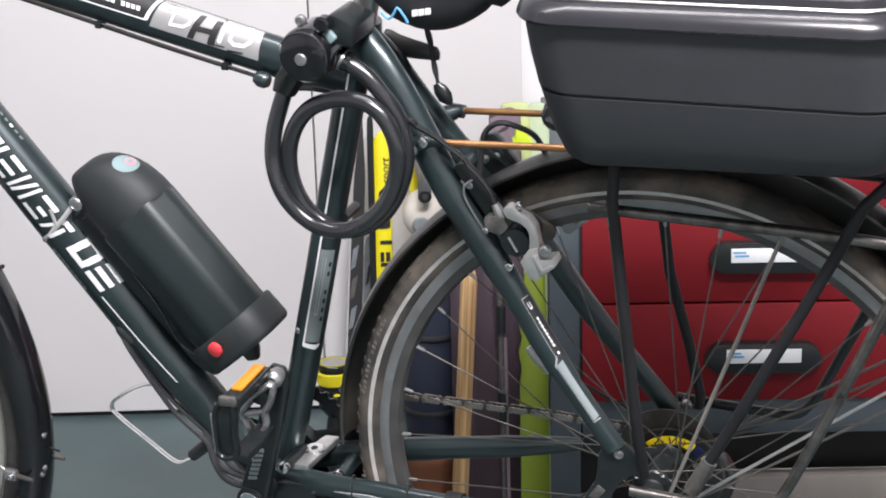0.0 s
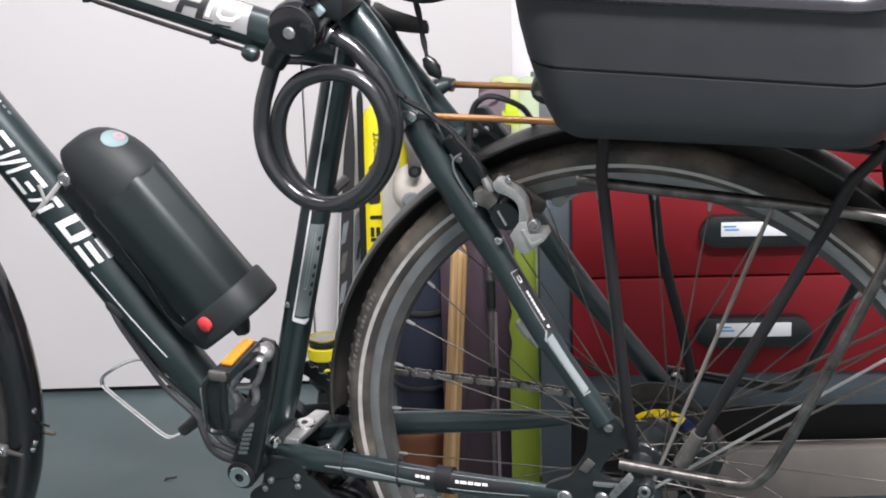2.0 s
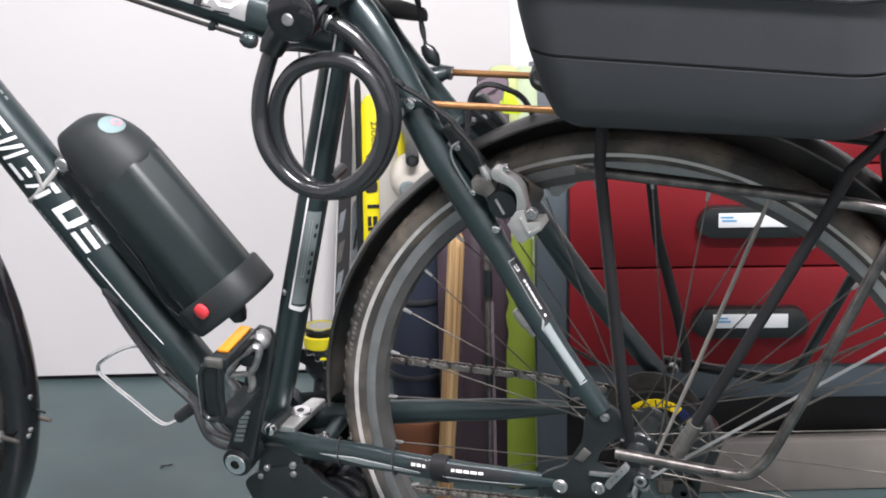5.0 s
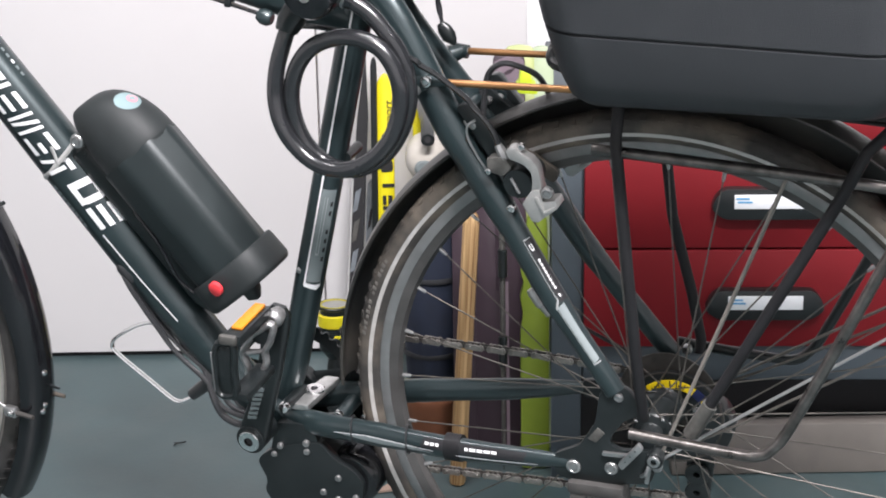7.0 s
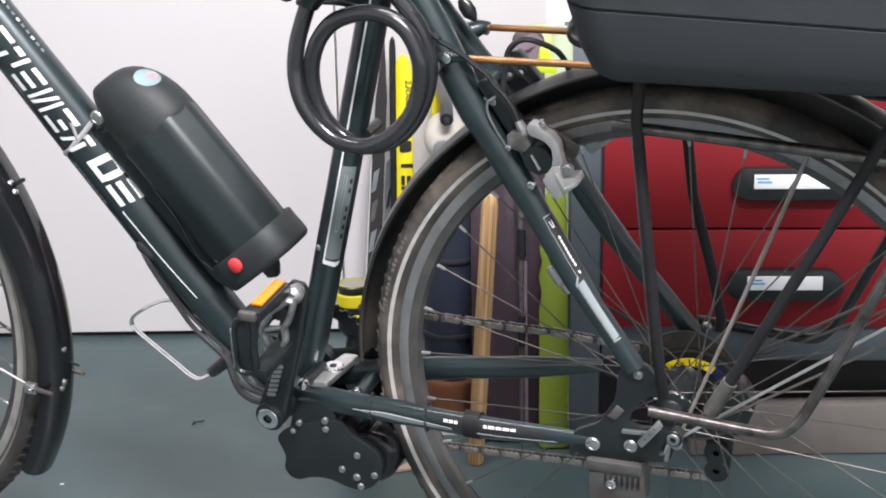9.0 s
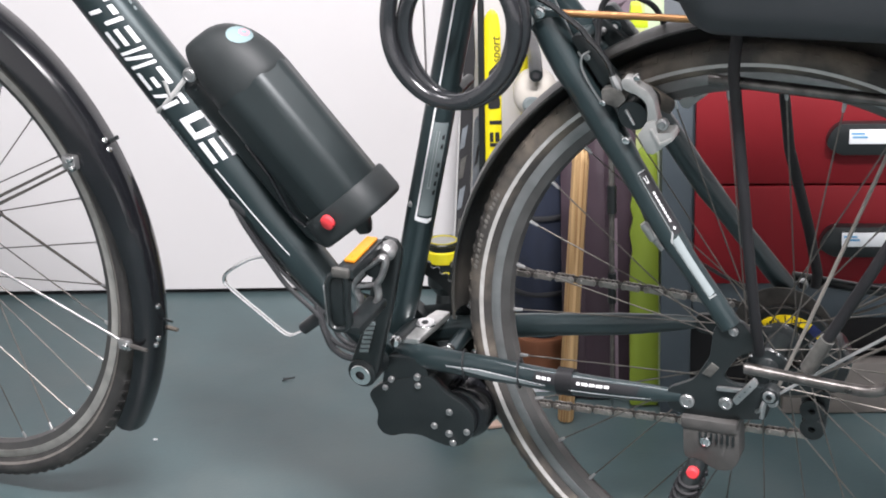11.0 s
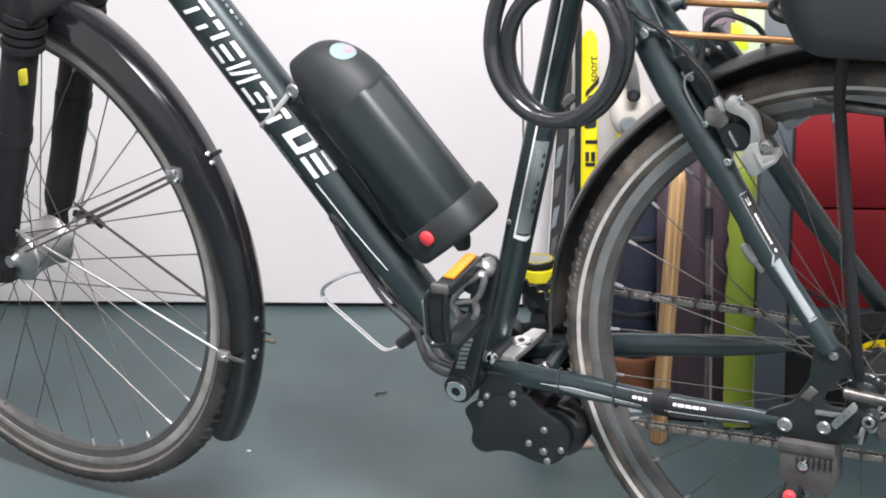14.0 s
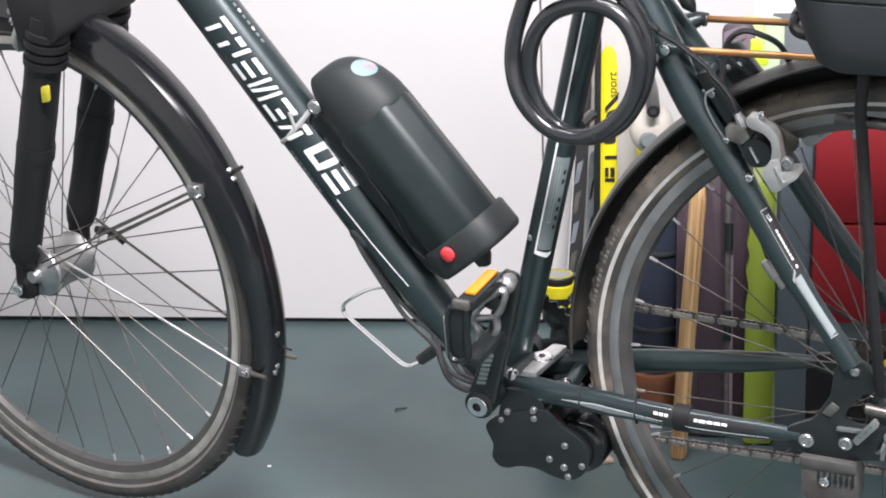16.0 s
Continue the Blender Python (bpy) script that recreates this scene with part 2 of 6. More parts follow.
def lathe(profile, centre, segs=64, a0=0.0, a1=360.0, closed=True, bm=None):
    """Profile points (r, v) turned about the axle through centre, from a0 to a1 degrees (0: rearward, 90: up)."""
    bm = bm or bmesh.new()
    full = abs(a1 - a0) >= 359.9
    n = segs if full else segs + 1
    rings = []
    for i in range(n):
        a = radians(a0 + (a1 - a0) * i / segs)
        rings.append([bm.verts.new((centre[0] + r * math.cos(a), centre[1] + v, centre[2] + r * math.sin(a))) for r, v in profile])
    m = len(profile)
    for i in range(segs):
        a, b = rings[i], rings[(i + 1) % n]
        for k in range(m if closed else m - 1):
            bm.faces.new((a[k], a[(k + 1) % m], b[(k + 1) % m], b[k]))
    if not full and closed:
        bm.faces.new(rings[0])
        bm.faces.new(rings[-1])
    return bm


def lathe_up(profile, segs=40):
    """A closed profile of (r, z) turned about the upright axis."""
    bm = bmesh.new()
    rings = [[bm.verts.new((r * math.cos(a), r * math.sin(a), z)) for r, z in profile] for a in [2 * math.pi * i / segs for i in range(segs)]]
    m = len(profile)
    for i in range(segs):
        a, b = rings[i], rings[(i + 1) % segs]
        for k in range(m):
            bm.faces.new((a[k], a[(k + 1) % m], b[(k + 1) % m], b[k]))
    return bm


def disc(centre, r, v0, v1, segs=28, hole=0.0, bevel=0.0008, bm=None):
    """A round plate or ring about an axis along v."""
    if hole:
        prof = [(hole, v0), (r - bevel, v0), (r, v0 + bevel), (r, v1 - bevel), (r - bevel, v1), (hole, v1)]
        return lathe(prof, centre, segs, bm=bm)
    bm = bm or bmesh.new()
    prof = [(0.00001, v0), (r - bevel, v0), (r, v0 + bevel), (r, v1 - bevel), (r - bevel, v1), (0.00001, v1)]
    return lathe(prof, centre, segs, closed=False, bm=bm)


def plate(outline, v0, v1, bevel=0.0015, bm=None, plane="uw"):
    """An outline in (u, w) with thickness from v0 to v1, edges bevelled."""
    own = bm is None
    b2 = bmesh.new()
    put = (lambda p, v: (p[0], v, p[1])) if plane == "uw" else (lambda p, v: (p[0], p[1], v))
    A = [b2.verts.new(put(p, v0)) for p in outline]
    B = [b2.verts.new(put(p, v1)) for p in outline]
    n = len(outline)
    for k in range(n):
        b2.faces.new((A[k], A[(k + 1) % n], B[(k + 1) % n], B[k]))
    b2.faces.new(A[::-1])
    b2.faces.new(B)
    bmesh.ops.recalc_face_normals(b2, faces=b2.faces)
    if bevel:
        bmesh.ops.bevel(b2, geom=list(b2.edges), offset=bevel, segments=2, affect="EDGES", profile=0.5, clamp_overlap=True)
    if own:
        return b2
    me = bpy.data.meshes.new("t")
    b2.to_mesh(me)
    b2.free()
    bm.from_mesh(me)
    bpy.data.meshes.remove(me)
    return bm


def block(x0, x1, y0, y1, z0, z1, bevel=0.003, bm=None):
    return plate([(x0, z0), (x1, z0), (x1, z1), (x0, z1)], y0, y1, bevel, bm)


def round_outline(pts, r=0.01, n=4):
    """Rounds the corners of an outline."""
    out = []
    P = [Vector(p) for p in pts]
    for i, p in enumerate(P):
        a, b = P[i - 1], P[(i + 1) % len(P)]
        da, db = (a - p), (b - p)
        d = min(r, da.length * 0.45, db.length * 0.45)
        s, e = p + da.normalized() * d, p + db.normalized() * d
        for k in range(n + 1):
            t = k / n
            q = (1 - t) ** 2 * s + 2 * t * (1 - t) * p + t * t * e
            out.append((q.x, q.y))
    return out


def bolt(parent, u, v, w, r=0.004, name="bolt", mat="alloy", length=0.004, label=""):
    """A round-headed bolt whose head looks towards -v."""
    prof = [(0.00001, v - length), (r * 0.45, v - length), (r * 0.5, v - length + 0.0012), (r * 0.62, v - length), (r * 0.9, v - length + 0.0006), (r, v - length + 0.0016), (r, v + 0.002), (0.00001, v + 0.002)]
    return part(name, lathe(prof, (u, 0, w), 14, closed=False), mat, parent, label)


# ---- room ----
def slab(name, x0, x1, y0, y1, z0, z1, mat, label, category, bevel=0.0):
    ob = part(name, block(x0, x1, y0, y1, z0, z1, bevel), mat, smooth=False)
    return tagged(ob, label, category, kind="structure")


slab("floor", -3.2, 2.4, -3.4, 2.0, -0.08, 0.0, "floor", "scuffed teal-green linoleum floor", "floor")
slab("wall_north", -3.2, 2.4, 1.1085, 1.87, 0.0, 2.5, "plaster", "white plastered wall behind the cupboard", "wall")
slab("wall_south", -3.2, 2.4, -3.55, -3.4, 0.0, 2.5, "plaster", "white plastered wall", "wall")
slab("wall_west", -3.35, -3.2, -3.4, 1.87, 0.0, 2.5, "plaster", "white plastered wall", "wall")
slab("wall_east", 2.4, 2.55, -3.4, 1.87, 0.0, 2.5, "plaster", "white plastered wall", "wall")
slab("ceiling", -3.2, 2.4, -3.4, 1.87, 2.5, 2.6, "ceiling", "plain white ceiling", "ceiling")


# ---- bicycle: local axes u rearward, v to its far side, w up along the frame ----
YAW, TIP = radians(20.86), radians(7.77)
BU = Vector((math.cos(YAW), -math.sin(YAW), 0))
BV0 = Vector((math.sin(YAW), math.cos(YAW), 0))
BV = BV0 * math.cos(TIP) + Vector((0, 0, math.sin(TIP)))
BW = -BV0 * math.sin(TIP) + Vector((0, 0, math.cos(TIP)))
BIKE = Matrix((BU, BV, BW)).transposed().to_4x4()
HUB = (0.0, 0.0, 0.348)
FHUB = (-1.140, 0.0, 0.348)
BB = (-0.457, 0.0, 0.297)

bike = thing("bicycle", "anthracite trekking bicycle with retrofitted motor leaning on its kickstand", "bicycle", BIKE)


def tube(name, pts, radii, mat="frame", parent=None, segs=20, flat=1.0, label="", side=(0, 1, 0), square=0.0):
    return part(name, sweep(pts, radii, segs, None, flat, side, square), mat, parent or bike, label)


def wire(name, pts, r, mat="cable", parent=None, label="", segs=8, steps=7):
    return part(name, sweep(catmull(pts, steps), r, segs), mat, parent or bike, label)


def wheel(name, hub, rear):
    cx, cy, cz = hub
    wh = new(name)
    wh.parent = bike
    # tyre with a tread crown and a slight shoulder
    prof = [(0.3165, -0.0085), (0.322, -0.0150), (0.330, -0.0180), (0.336, -0.0180), (0.3425, -0.0150), (0.3462, -0.0090), (0.348, 0.0), (0.3462, 0.0090), (0.3425, 0.0150), (0.336, 0.0180), (0.330, 0.0180), (0.322, 0.0150), (0.3165, 0.0085)]
    if not rear:
        prof = [(0.3165 + (r - 0.3165) * 0.99, v * 1.04) for r, v in prof]
    tyre = part("tyre", lathe(prof, hub, 160), "rubber" if rear else "dustrubber", wh, "worn black tyre with dusty sidewall")
    # shoulder tread knobs
    bm = bmesh.new()
    for i in range(118):
        a = 2 * math.pi * i / 118
        for s in (-1, 1):
            q = []
            for dr, dv, da in ((0.0, 0.0152, -1), (0.0, 0.0152, 1), (0.0046, 0.0082, 1), (0.0046, 0.0082, -1)):
                ang = a + da * 0.0085
                for k in (0, 0.0011):
                    r = 0.3418 + dr + k + (0 if rear else -0.0004)
                    q.append(bm.verts.new((cx + r * math.cos(ang), cy + s * (dv * (1 if rear else 1.05) + k * 0.8), cz + r * math.sin(ang))))
            v = q
            bm.faces.new((v[1], v[3], v[5], v[7]))
            for j in range(4):
                b, c = 2 * j, 2 * ((j + 1) % 4)
                bm.faces.new((v[b], v[c], v[c + 1], v[b + 1]))
    tagged(part("tread", bm, "rubber" if rear else "dustrubber", tyre), kind="stuff")
    for s in (-1, 1):
        if rear:
            part("reflective_stripe", lathe([(0.3260, s * 0.0174), (0.3302, s * 0.01862), (0.3302, s * 0.0176), (0.3260, s * 0.0161)], hub, 160), "stripe", tyre, "whitish reflective sidewall stripe")
        else:
            part("bead_line", lathe([(0.3235, s * 0.0168), (0.3268, s * 0.0183), (0.3268, s * 0.0165), (0.3235, s * 0.0150)], hub, 160), "dullstripe", tyre, "dulled pale line beside the rim")
    if rear:
        for k, da in enumerate((0, 1.1, 2.2, 3.6, 4.7, 5.8, 6.9, 9.0, 10.1, 11.2, 13.2, 14.3, 15.4, 16.5)):
            a = 168 - da
            part("moulded_mark", lathe([(0.3355, -0.01835), (0.3400 - 0.001 * (k % 2), -0.01735), (0.3400 - 0.001 * (k % 2), -0.0160), (0.3355, -0.0165)], hub, 2, a - 0.32, a + 0.32), "mouldgrey", tyre)
    rim = part("rim", lathe([(0.308, -0.0105), (0.2985, -0.0075), (0.2955, 0.0), (0.2985, 0.0075), (0.308, 0.0105), (0.3075, 0.0), ], hub, 120), "rimdark", wh, "dark anodised rim")
    for s in (-1, 1):
        part("brake_track", lathe([(0.3185, s * 0.0118), (0.3172, s * 0.0124), (0.3080, s * 0.0117), (0.3080, s * 0.0085), (0.3185, s * 0.0085)], hub, 120), "rimgrey" if rear else "dulltrack", rim, "grey brake track")
    # hub
    if rear:
        prof = [(0.00001, -0.062), (0.009, -0.062), (0.011, -0.040), (0.013, -0.037), (0.021, -0.035), (0.0225, -0.033), (0.021, -0.031), (0.013, -0.026), (0.012, 0.010), (0.015, 0.016), (0.022, 0.018), (0.024, 0.020), (0.022, 0.022), (0.020, 0.024), (0.020, 0.040), (0.009, 0.055), (0.009, 0.064), (0.00001, 0.064)]
        f0, f1, rf = -0.033, 0.020, 0.0205
        hubmat = "black"
    else:
        prof = [(0.00001, -0.052), (0.008, -0.052), (0.011, -0.043), (0.020, -0.038), (0.033, -0.034), (0.035, -0.031), (0.032, -0.027), (0.030, 0.0), (0.032, 0.027), (0.035, 0.031), (0.033, 0.034), (0.020, 0.038), (0.011, 0.043), (0.008, 0.052), (0.00001, 0.052)]
        f0, f1, rf = -0.031, 0.031, 0.032
        hubmat = "alloy"
    part("hub", lathe(prof, hub, 36, closed=False), hubmat, wh, "black hub body" if rear else "polished silver hub body")
    # 32 spokes, crossed
    for i in range(32):
        side = i % 2
        k = i // 2
        direction = 1 if k % 2 else -1
        a_rim = 2 * math.pi * i / 32 + radians(166.5 if rear else -93.0)
        a_hub = a_rim + direction * radians(66)
        vv = (f1 if side else f0) + (0.0022 if direction > 0 else -0.0022)
        p = Vector((cx + rf * math.cos(a_hub), cy + vv, cz + rf * math.sin(a_hub)))
        q = Vector((cx + 0.2985 * math.cos(a_rim), cy, cz + 0.2985 * math.sin(a_rim)))
        sp = part("spoke", sweep([p, q], 0.00088, 6), "spoke", wh)
        d = (p - q).normalized()
        if rear and side == 0:
            part("spoke_head", sweep([p + Vector((0, -0.0016, 0)), p + Vector((0, -0.0006, 0)), p], [0.0012, 0.0022, 0.0022], 8), "chrome", sp, "bright spoke head")
        part("nipple", sweep([q - d * 0.001, q + d * 0.004, q + d * 0.011, q + d * 0.0125], [0.0024, 0.0022, 0.0018, 0.0012], 8), "alloy", sp)
    return wh


rear_wheel = wheel("rear_wheel", HUB, True)
front_wheel = wheel("front_wheel", FHUB, False)
STEER = Matrix.Translation((-1.1095, -0.012, 0.365)) @ Matrix.Rotation(-0.122, 4, Vector((0.33, 0, 0.944))) @ Matrix.Translation((1.140, 0, -0.348))
front_wheel.matrix_local = STEER
rear_wheel.matrix_local = Matrix.Translation((0.0060, 0, 0.349)) @ Matrix.Scale(1.014, 4) @ Matrix.Translation((0, 0, -0.348))
tagged(rear_wheel, "rear wheel with silver spokes and grey rim")
tagged(front_wheel, "front wheel with silver spokes and dynamo hub")


def mudguard_profile(r, half, t=0.0018, skirt=0.020, far=None):
    far = far or skirt
    outer = [(r - skirt, -half), (r - min(0.012, skirt * 0.7), -half * 0.97), (r - min(0.004, skirt * 0.4), -half * 0.72), (r, -half * 0.35), (r + 0.0008, 0), (r, half * 0.35), (r - min(0.004, far * 0.4), half * 0.72), (r - min(0.012, far * 0.7), half * 0.97), (r - far, half)]
    return outer + [(a - t, b * 0.93) for a, b in reversed(outer)]


bm = lathe(mudguard_profile(0.3664, 0.0225, skirt=0.0060, far=0.026), (0.0, 0, 0.351), 90, 2, 180)
for vert in bm.verts:        # the rear half bulges away from the tyre
    d = Vector((vert.co.x, 0, vert.co.z - 0.351))
    a = math.degrees(math.atan2(d.z, d.x))
    k = max(0.0, min(1.0, (135 - a) / 80))
    top = max(0.0, min(1.0, (d.length - 0.352) / 0.006))
    vert.co += d.normalized() * 0.030 * k * k * (3 - 2 * k) * top
rear_guard = part("rear_mudguard", bm, "dustyblack", bike, "dusty black plastic rear mudguard")
bm = lathe(mudguard_profile(0.3865, 0.0265, skirt=0.020), (-1.152, 0, 0.346), 72, -33, 96)
for vert in bm.verts:        # the cheeks reach further down over the upper tyre
    d = Vector((vert.co.x + 1.152, 0, vert.co.z - 0.346))
    k = max(0.0, min(1.0, (math.degrees(math.atan2(d.z, d.x)) - 2) / 26))
    vert.co -= d.normalized() * 0.016 * k * max(0.0, min(1.0, (0.3865 - 0.006 - d.length) / 0.014))
front_guard = part("front_mudguard", bm, "gloss", bike, "glossy black plastic front mudguard")
GC, GR = Vector((-1.152, 0, 0.346)), 0.3873
for ang, v in ((28.1, -0.002), (26.4, -0.003), (-3.9, -0.004), (-10.5, -0.005), (-11.6, -0.009)):
    d = Vector((math.cos(radians(ang)), 0, math.sin(radians(ang))))
    p = GC + d * GR + Vector((0, v, 0))
    part("rivet", sweep([p - d * 0.001, p + d * 0.0012, p + d * 0.0022, p + d * 0.0026], [0.0040, 0.0038, 0.0026, 0.0010], 12), "chrome", front_guard)
for ang, r in ((27.6, 0.0026), (-7.2, 0.0016)):
    d = Vector((math.cos(radians(ang)), 0, math.sin(radians(ang))))
    part("stay_pin", sweep([GC + d * (GR - 0.002) + Vector((0, 0.006, 0)), GC + d * (GR + 0.013) + Vector((0, 0.006, 0))], r, 8), "black", front_guard)
for s in (-1, 1):
    st = wire("mudguard_stay", [(-1.115, s * 0.052, 0.374), (-1.0, s * 0.044, 0.430), (-0.850, s * 0.030, 0.505)], 0.0014, "spoke", front_guard, "thin steel stay", 8, 3)
    part("second_rod", sweep([(-1.100, s * 0.056, 0.3715), (-1.0, s * 0.049, 0.4205), (-0.846, s * 0.036, 0.4985)], 0.0014, 8), "spoke", st)
    part("stay_clamp", block(-0.853, -0.833, s * 0.030 - 0.006, s * 0.030 + 0.006, 0.498, 0.516, 0.003), "alloy", st)
    bolt(st, -0.838, s * 0.030 - 0.006, 0.513, 0.0042, "screw", "chrome")
    bolt(st, -0.836, s * 0.030 - 0.006, 0.502, 0.0036, "screw", "chrome")
    st = wire("mudguard_stay", [(-1.115, s * 0.052, 0.398), (-0.96, s * 0.040, 0.337), (-0.806, s * 0.030, 0.2755)], 0.0019, "alloy" if s < 0 else "spoke", front_guard, "bright steel stay", 8, 3)
    part("stay_clamp", block(-0.812, -0.794, s * 0.030 - 0.005, s * 0.030 + 0.005, 0.266, 0.280, 0.003), "alloy", st)
    bolt(st, -0.799, s * 0.030 - 0.005, 0.273, 0.0040, "screw", "chrome")
    part("stay_end", sweep([(-0.794, s * 0.030, 0.272), (-0.770, s * 0.030, 0.2705)], [0.0036, 0.0026], 8), "rubber", st)
front_guard.matrix_local = STEER
# wire stays of the rear mudguard
for s in (-1, 1):
    wire("rear_mudguard_stay", [(0.012, s * 0.072, 0.330), (0.085, s * 0.062, 0.382), (0.30, s * 0.034, 0.532)], 0.0018, "alloy" if s < 0 else "spoke", rear_guard, "bright steel stay", 8, 3)
    wire("rear_mudguard_stay", [(0.060, s * 0.064, 0.362), (0.12, s * 0.056, 0.396), (0.30, s * 0.034, 0.508)], 0.0016, "spoke", rear_guard, "thin steel stay", 8, 3)
    wire("rear_mudguard_stay", [(0.022, s * 0.056, 0.338), (0.070, s * 0.045, 0.462), (0.146, s * 0.027, 0.660)], 0.0020, "palerod", rear_guard, "pale steel stay", 8, 3)
    bolt(rear_guard, 0.020, s * 0.070, 0.397 if s > 0 else 0.330, 0.0060, "screw", "alloy", 0.004)

# frame tubes
down_tube = tube("down_tube", [(-0.985, 0, 0.990), (-0.90, 0, 0.872), (-0.797, 0, 0.729), (-0.6925, 0, 0.5857), (-0.60, 0, 0.4485), (-0.52, 0, 0.345), (-0.478, 0, 0.300)], [0.0300, 0.0305, 0.0312, 0.0338, 0.0295, 0.0268, 0.025], flat=0.86, segs=28)
seat_tube = tube("seat_tube", [(-0.452, 0, 0.300), (-0.4285, 0, 0.366), (-0.3765, 0, 0.552), (-0.3225, 0, 0.747), (-0.2975, 0, 0.838)], 0.0172, segs=24)
top_tube = tube("top_tube", [(-0.96, 0, 0.962), (-0.74, 0, 0.900), (-0.518, 0, 0.839), (-0.39, 0, 0.803), (-0.315, 0, 0.782)], [0.0222, 0.0226, 0.0230, 0.0226, 0.0215], flat=0.82, segs=28)
tube("head_tube", [(-0.990, 0, 0.925), (-1.015, 0, 1.045)], 0.022)
part("bottom_bracket_shell", lathe([(0.00001, -0.036), (0.0225, -0.036), (0.0235, -0.034), (0.0235, 0.034), (0.0225, 0.036), (0.00001, 0.036)], BB, 32, closed=False), "frame", bike)
collar = tube("seat_collar", [(-0.3065, 0, 0.806), (-0.2985, 0, 0.834), (-0.2945, 0, 0.850)], [0.0225, 0.0225, 0.0205], "frame")
part("seatpost", sweep([(-0.299, 0, 0.83), (-0.262, 0, 0.965)], 0.0136, 20), "alloy", bike, "grey alloy seatpost")
part("clamp_lever", sweep(catmull([(-0.288, 0.036, 0.813), (-0.271, 0.036, 0.81), (-0.249, 0.036, 0.806), (-0.232, 0.036, 0.803), (-0.227, 0.036, 0.803)], 4), [0.0155, 0.016, 0.015, 0.0135, 0.0125, 0.0118, 0.011, 0.0104, 0.01, 0.0094, 0.0088, 0.0082, 0.0078, 0.0074, 0.007, 0.0064, 0.004], 14, flat=0.6), "levergrey", collar, "grey-black clamp lever")
NEAR_STAY = catmull([(-0.296, -0.012, 0.838), (-0.262, -0.026, 0.800), (-0.224, -0.036, 0.735), (-0.193, -0.042, 0.676), (-0.145, -0.050, 0.602), (-0.086, -0.060, 0.505), (-0.024, -0.066, 0.412)], 4)
NEAR_STAY_R = [0.0188] * 9 + [0.0182] * 4 + [0.0166] * 4 + [0.0142] * 4 + [0.0120] * 4
for s in (-1, 1):
    if s < 0:
        stay = tube("seat_stay", NEAR_STAY, NEAR_STAY_R, segs=20, flat=0.8)
    else:
        stay = tube("seat_stay", catmull([(-0.302, 0.008, 0.830), (-0.274, 0.017, 0.794), (-0.236, 0.026, 0.733), (-0.140, 0.050, 0.602), (-0.080, 0.060, 0.505), (0.004, 0.066, 0.392)], 4), [0.0185] * 5 + [0.0175] * 4 + [0.0155] * 4 + [0.0135] * 4 + [0.0118] * 4, segs=18, flat=0.8)
    ch = tube("chain_stay", catmull([(-0.440, s * 0.020, 0.300), (-0.390, s * 0.038, 0.305), (-0.300, s * 0.054, 0.3115), (-0.200, s * 0.062, 0.3125), (-0.078, s * 0.066, 0.3185)] if s < 0 else [(-0.440, 0.020, 0.300), (-0.390, 0.034, 0.305), (-0.285, 0.046, 0.317), (-0.190, 0.056, 0.326), (-0.100, 0.066, 0.335)], 4), [0.0158] * 5 + [0.0150] * 4 + [0.0138] * 4 + [0.0126, 0.0115, 0.0098, 0.0070], segs=18, flat=0.72)
    out = [(-0.094, 0.304), (-0.066, 0.294), (0.012, 0.306), (0.020, 0.330), (0.014, 0.346), (-0.022, 0.343), (-0.032, 0.350), (-0.029, 0.359), (-0.015, 0.380), (0.000, 0.386), (0.004, 0.398), (-0.010, 0.418), (-0.030, 0.424), (-0.042, 0.406), (-0.046, 0.374), (-0.064, 0.343), (-0.094, 0.328)]
    if s > 0:
        out = [(-0.100, 0.324), (-0.040, 0.322), (0.012, 0.330), (0.020, 0.346), (0.014, 0.364), (0.010, 0.388), (-0.006, 0.392), (-0.030, 0.356), (-0.100, 0.346)]
    dp = part("dropout", plate(round_outline(out, 0.006, 2), s * 0.066 - 0.0035, s * 0.066 + 0.0035, 0.0012), "black", bike)
    side = s * 0.0665 + (-0.0035 if s < 0 else -0.0035)
    for u, w, r in ((-0.072, 0.316, 0.0082), (-0.030, 0.320, 0.0075), (-0.020, 0.408, 0.0052)) if s < 0 else ((-0.004, 0.372, 0.006),):
        bolt(dp, u, side, w, r, "screw", "alloy", 0.003)
    if s < 0:
        part("weld_patch", plate([(-0.055, 0.353), (-0.046, 0.349), (-0.036, 0.362), (-0.044, 0.368)], -0.0710, -0.069, 0.0008), "weldgrey", dp, "bare grey weld patch")
        part("slot_bar", plate(round_outline([(-0.039, 0.336), (-0.011, 0.337), (-0.011, 0.3415), (-0.039, 0.3405)], 0.002, 2), -0.0735, -0.070, 0.0006), "alloy", dp, "bright slotted bar")
        ten = part("torque_bar", plate(round_outline([(-0.0202, 0.3324), (-0.0150, 0.3262), (0.0080, 0.3545), (0.0030, 0.3615)], 0.002, 2), -0.082, -0.076, 0.001), "alloy", dp, "bright alloy bar with holes")
        for k in range(3):
            bolt(ten, -0.0115 + 0.0055 * k, -0.0815, 0.3375 + 0.0070 * k, 0.0016, "hole", "dark", 0.0006)
        part("axle_nut", disc((0.019, 0, 0.3415), 0.0095, -0.080, -0.066, 20), "black", dp)
        part("nut_ring", disc((0.019, 0, 0.3415), 0.0068, -0.0825, -0.079, 20, hole=0.0035), "alloy", dp)
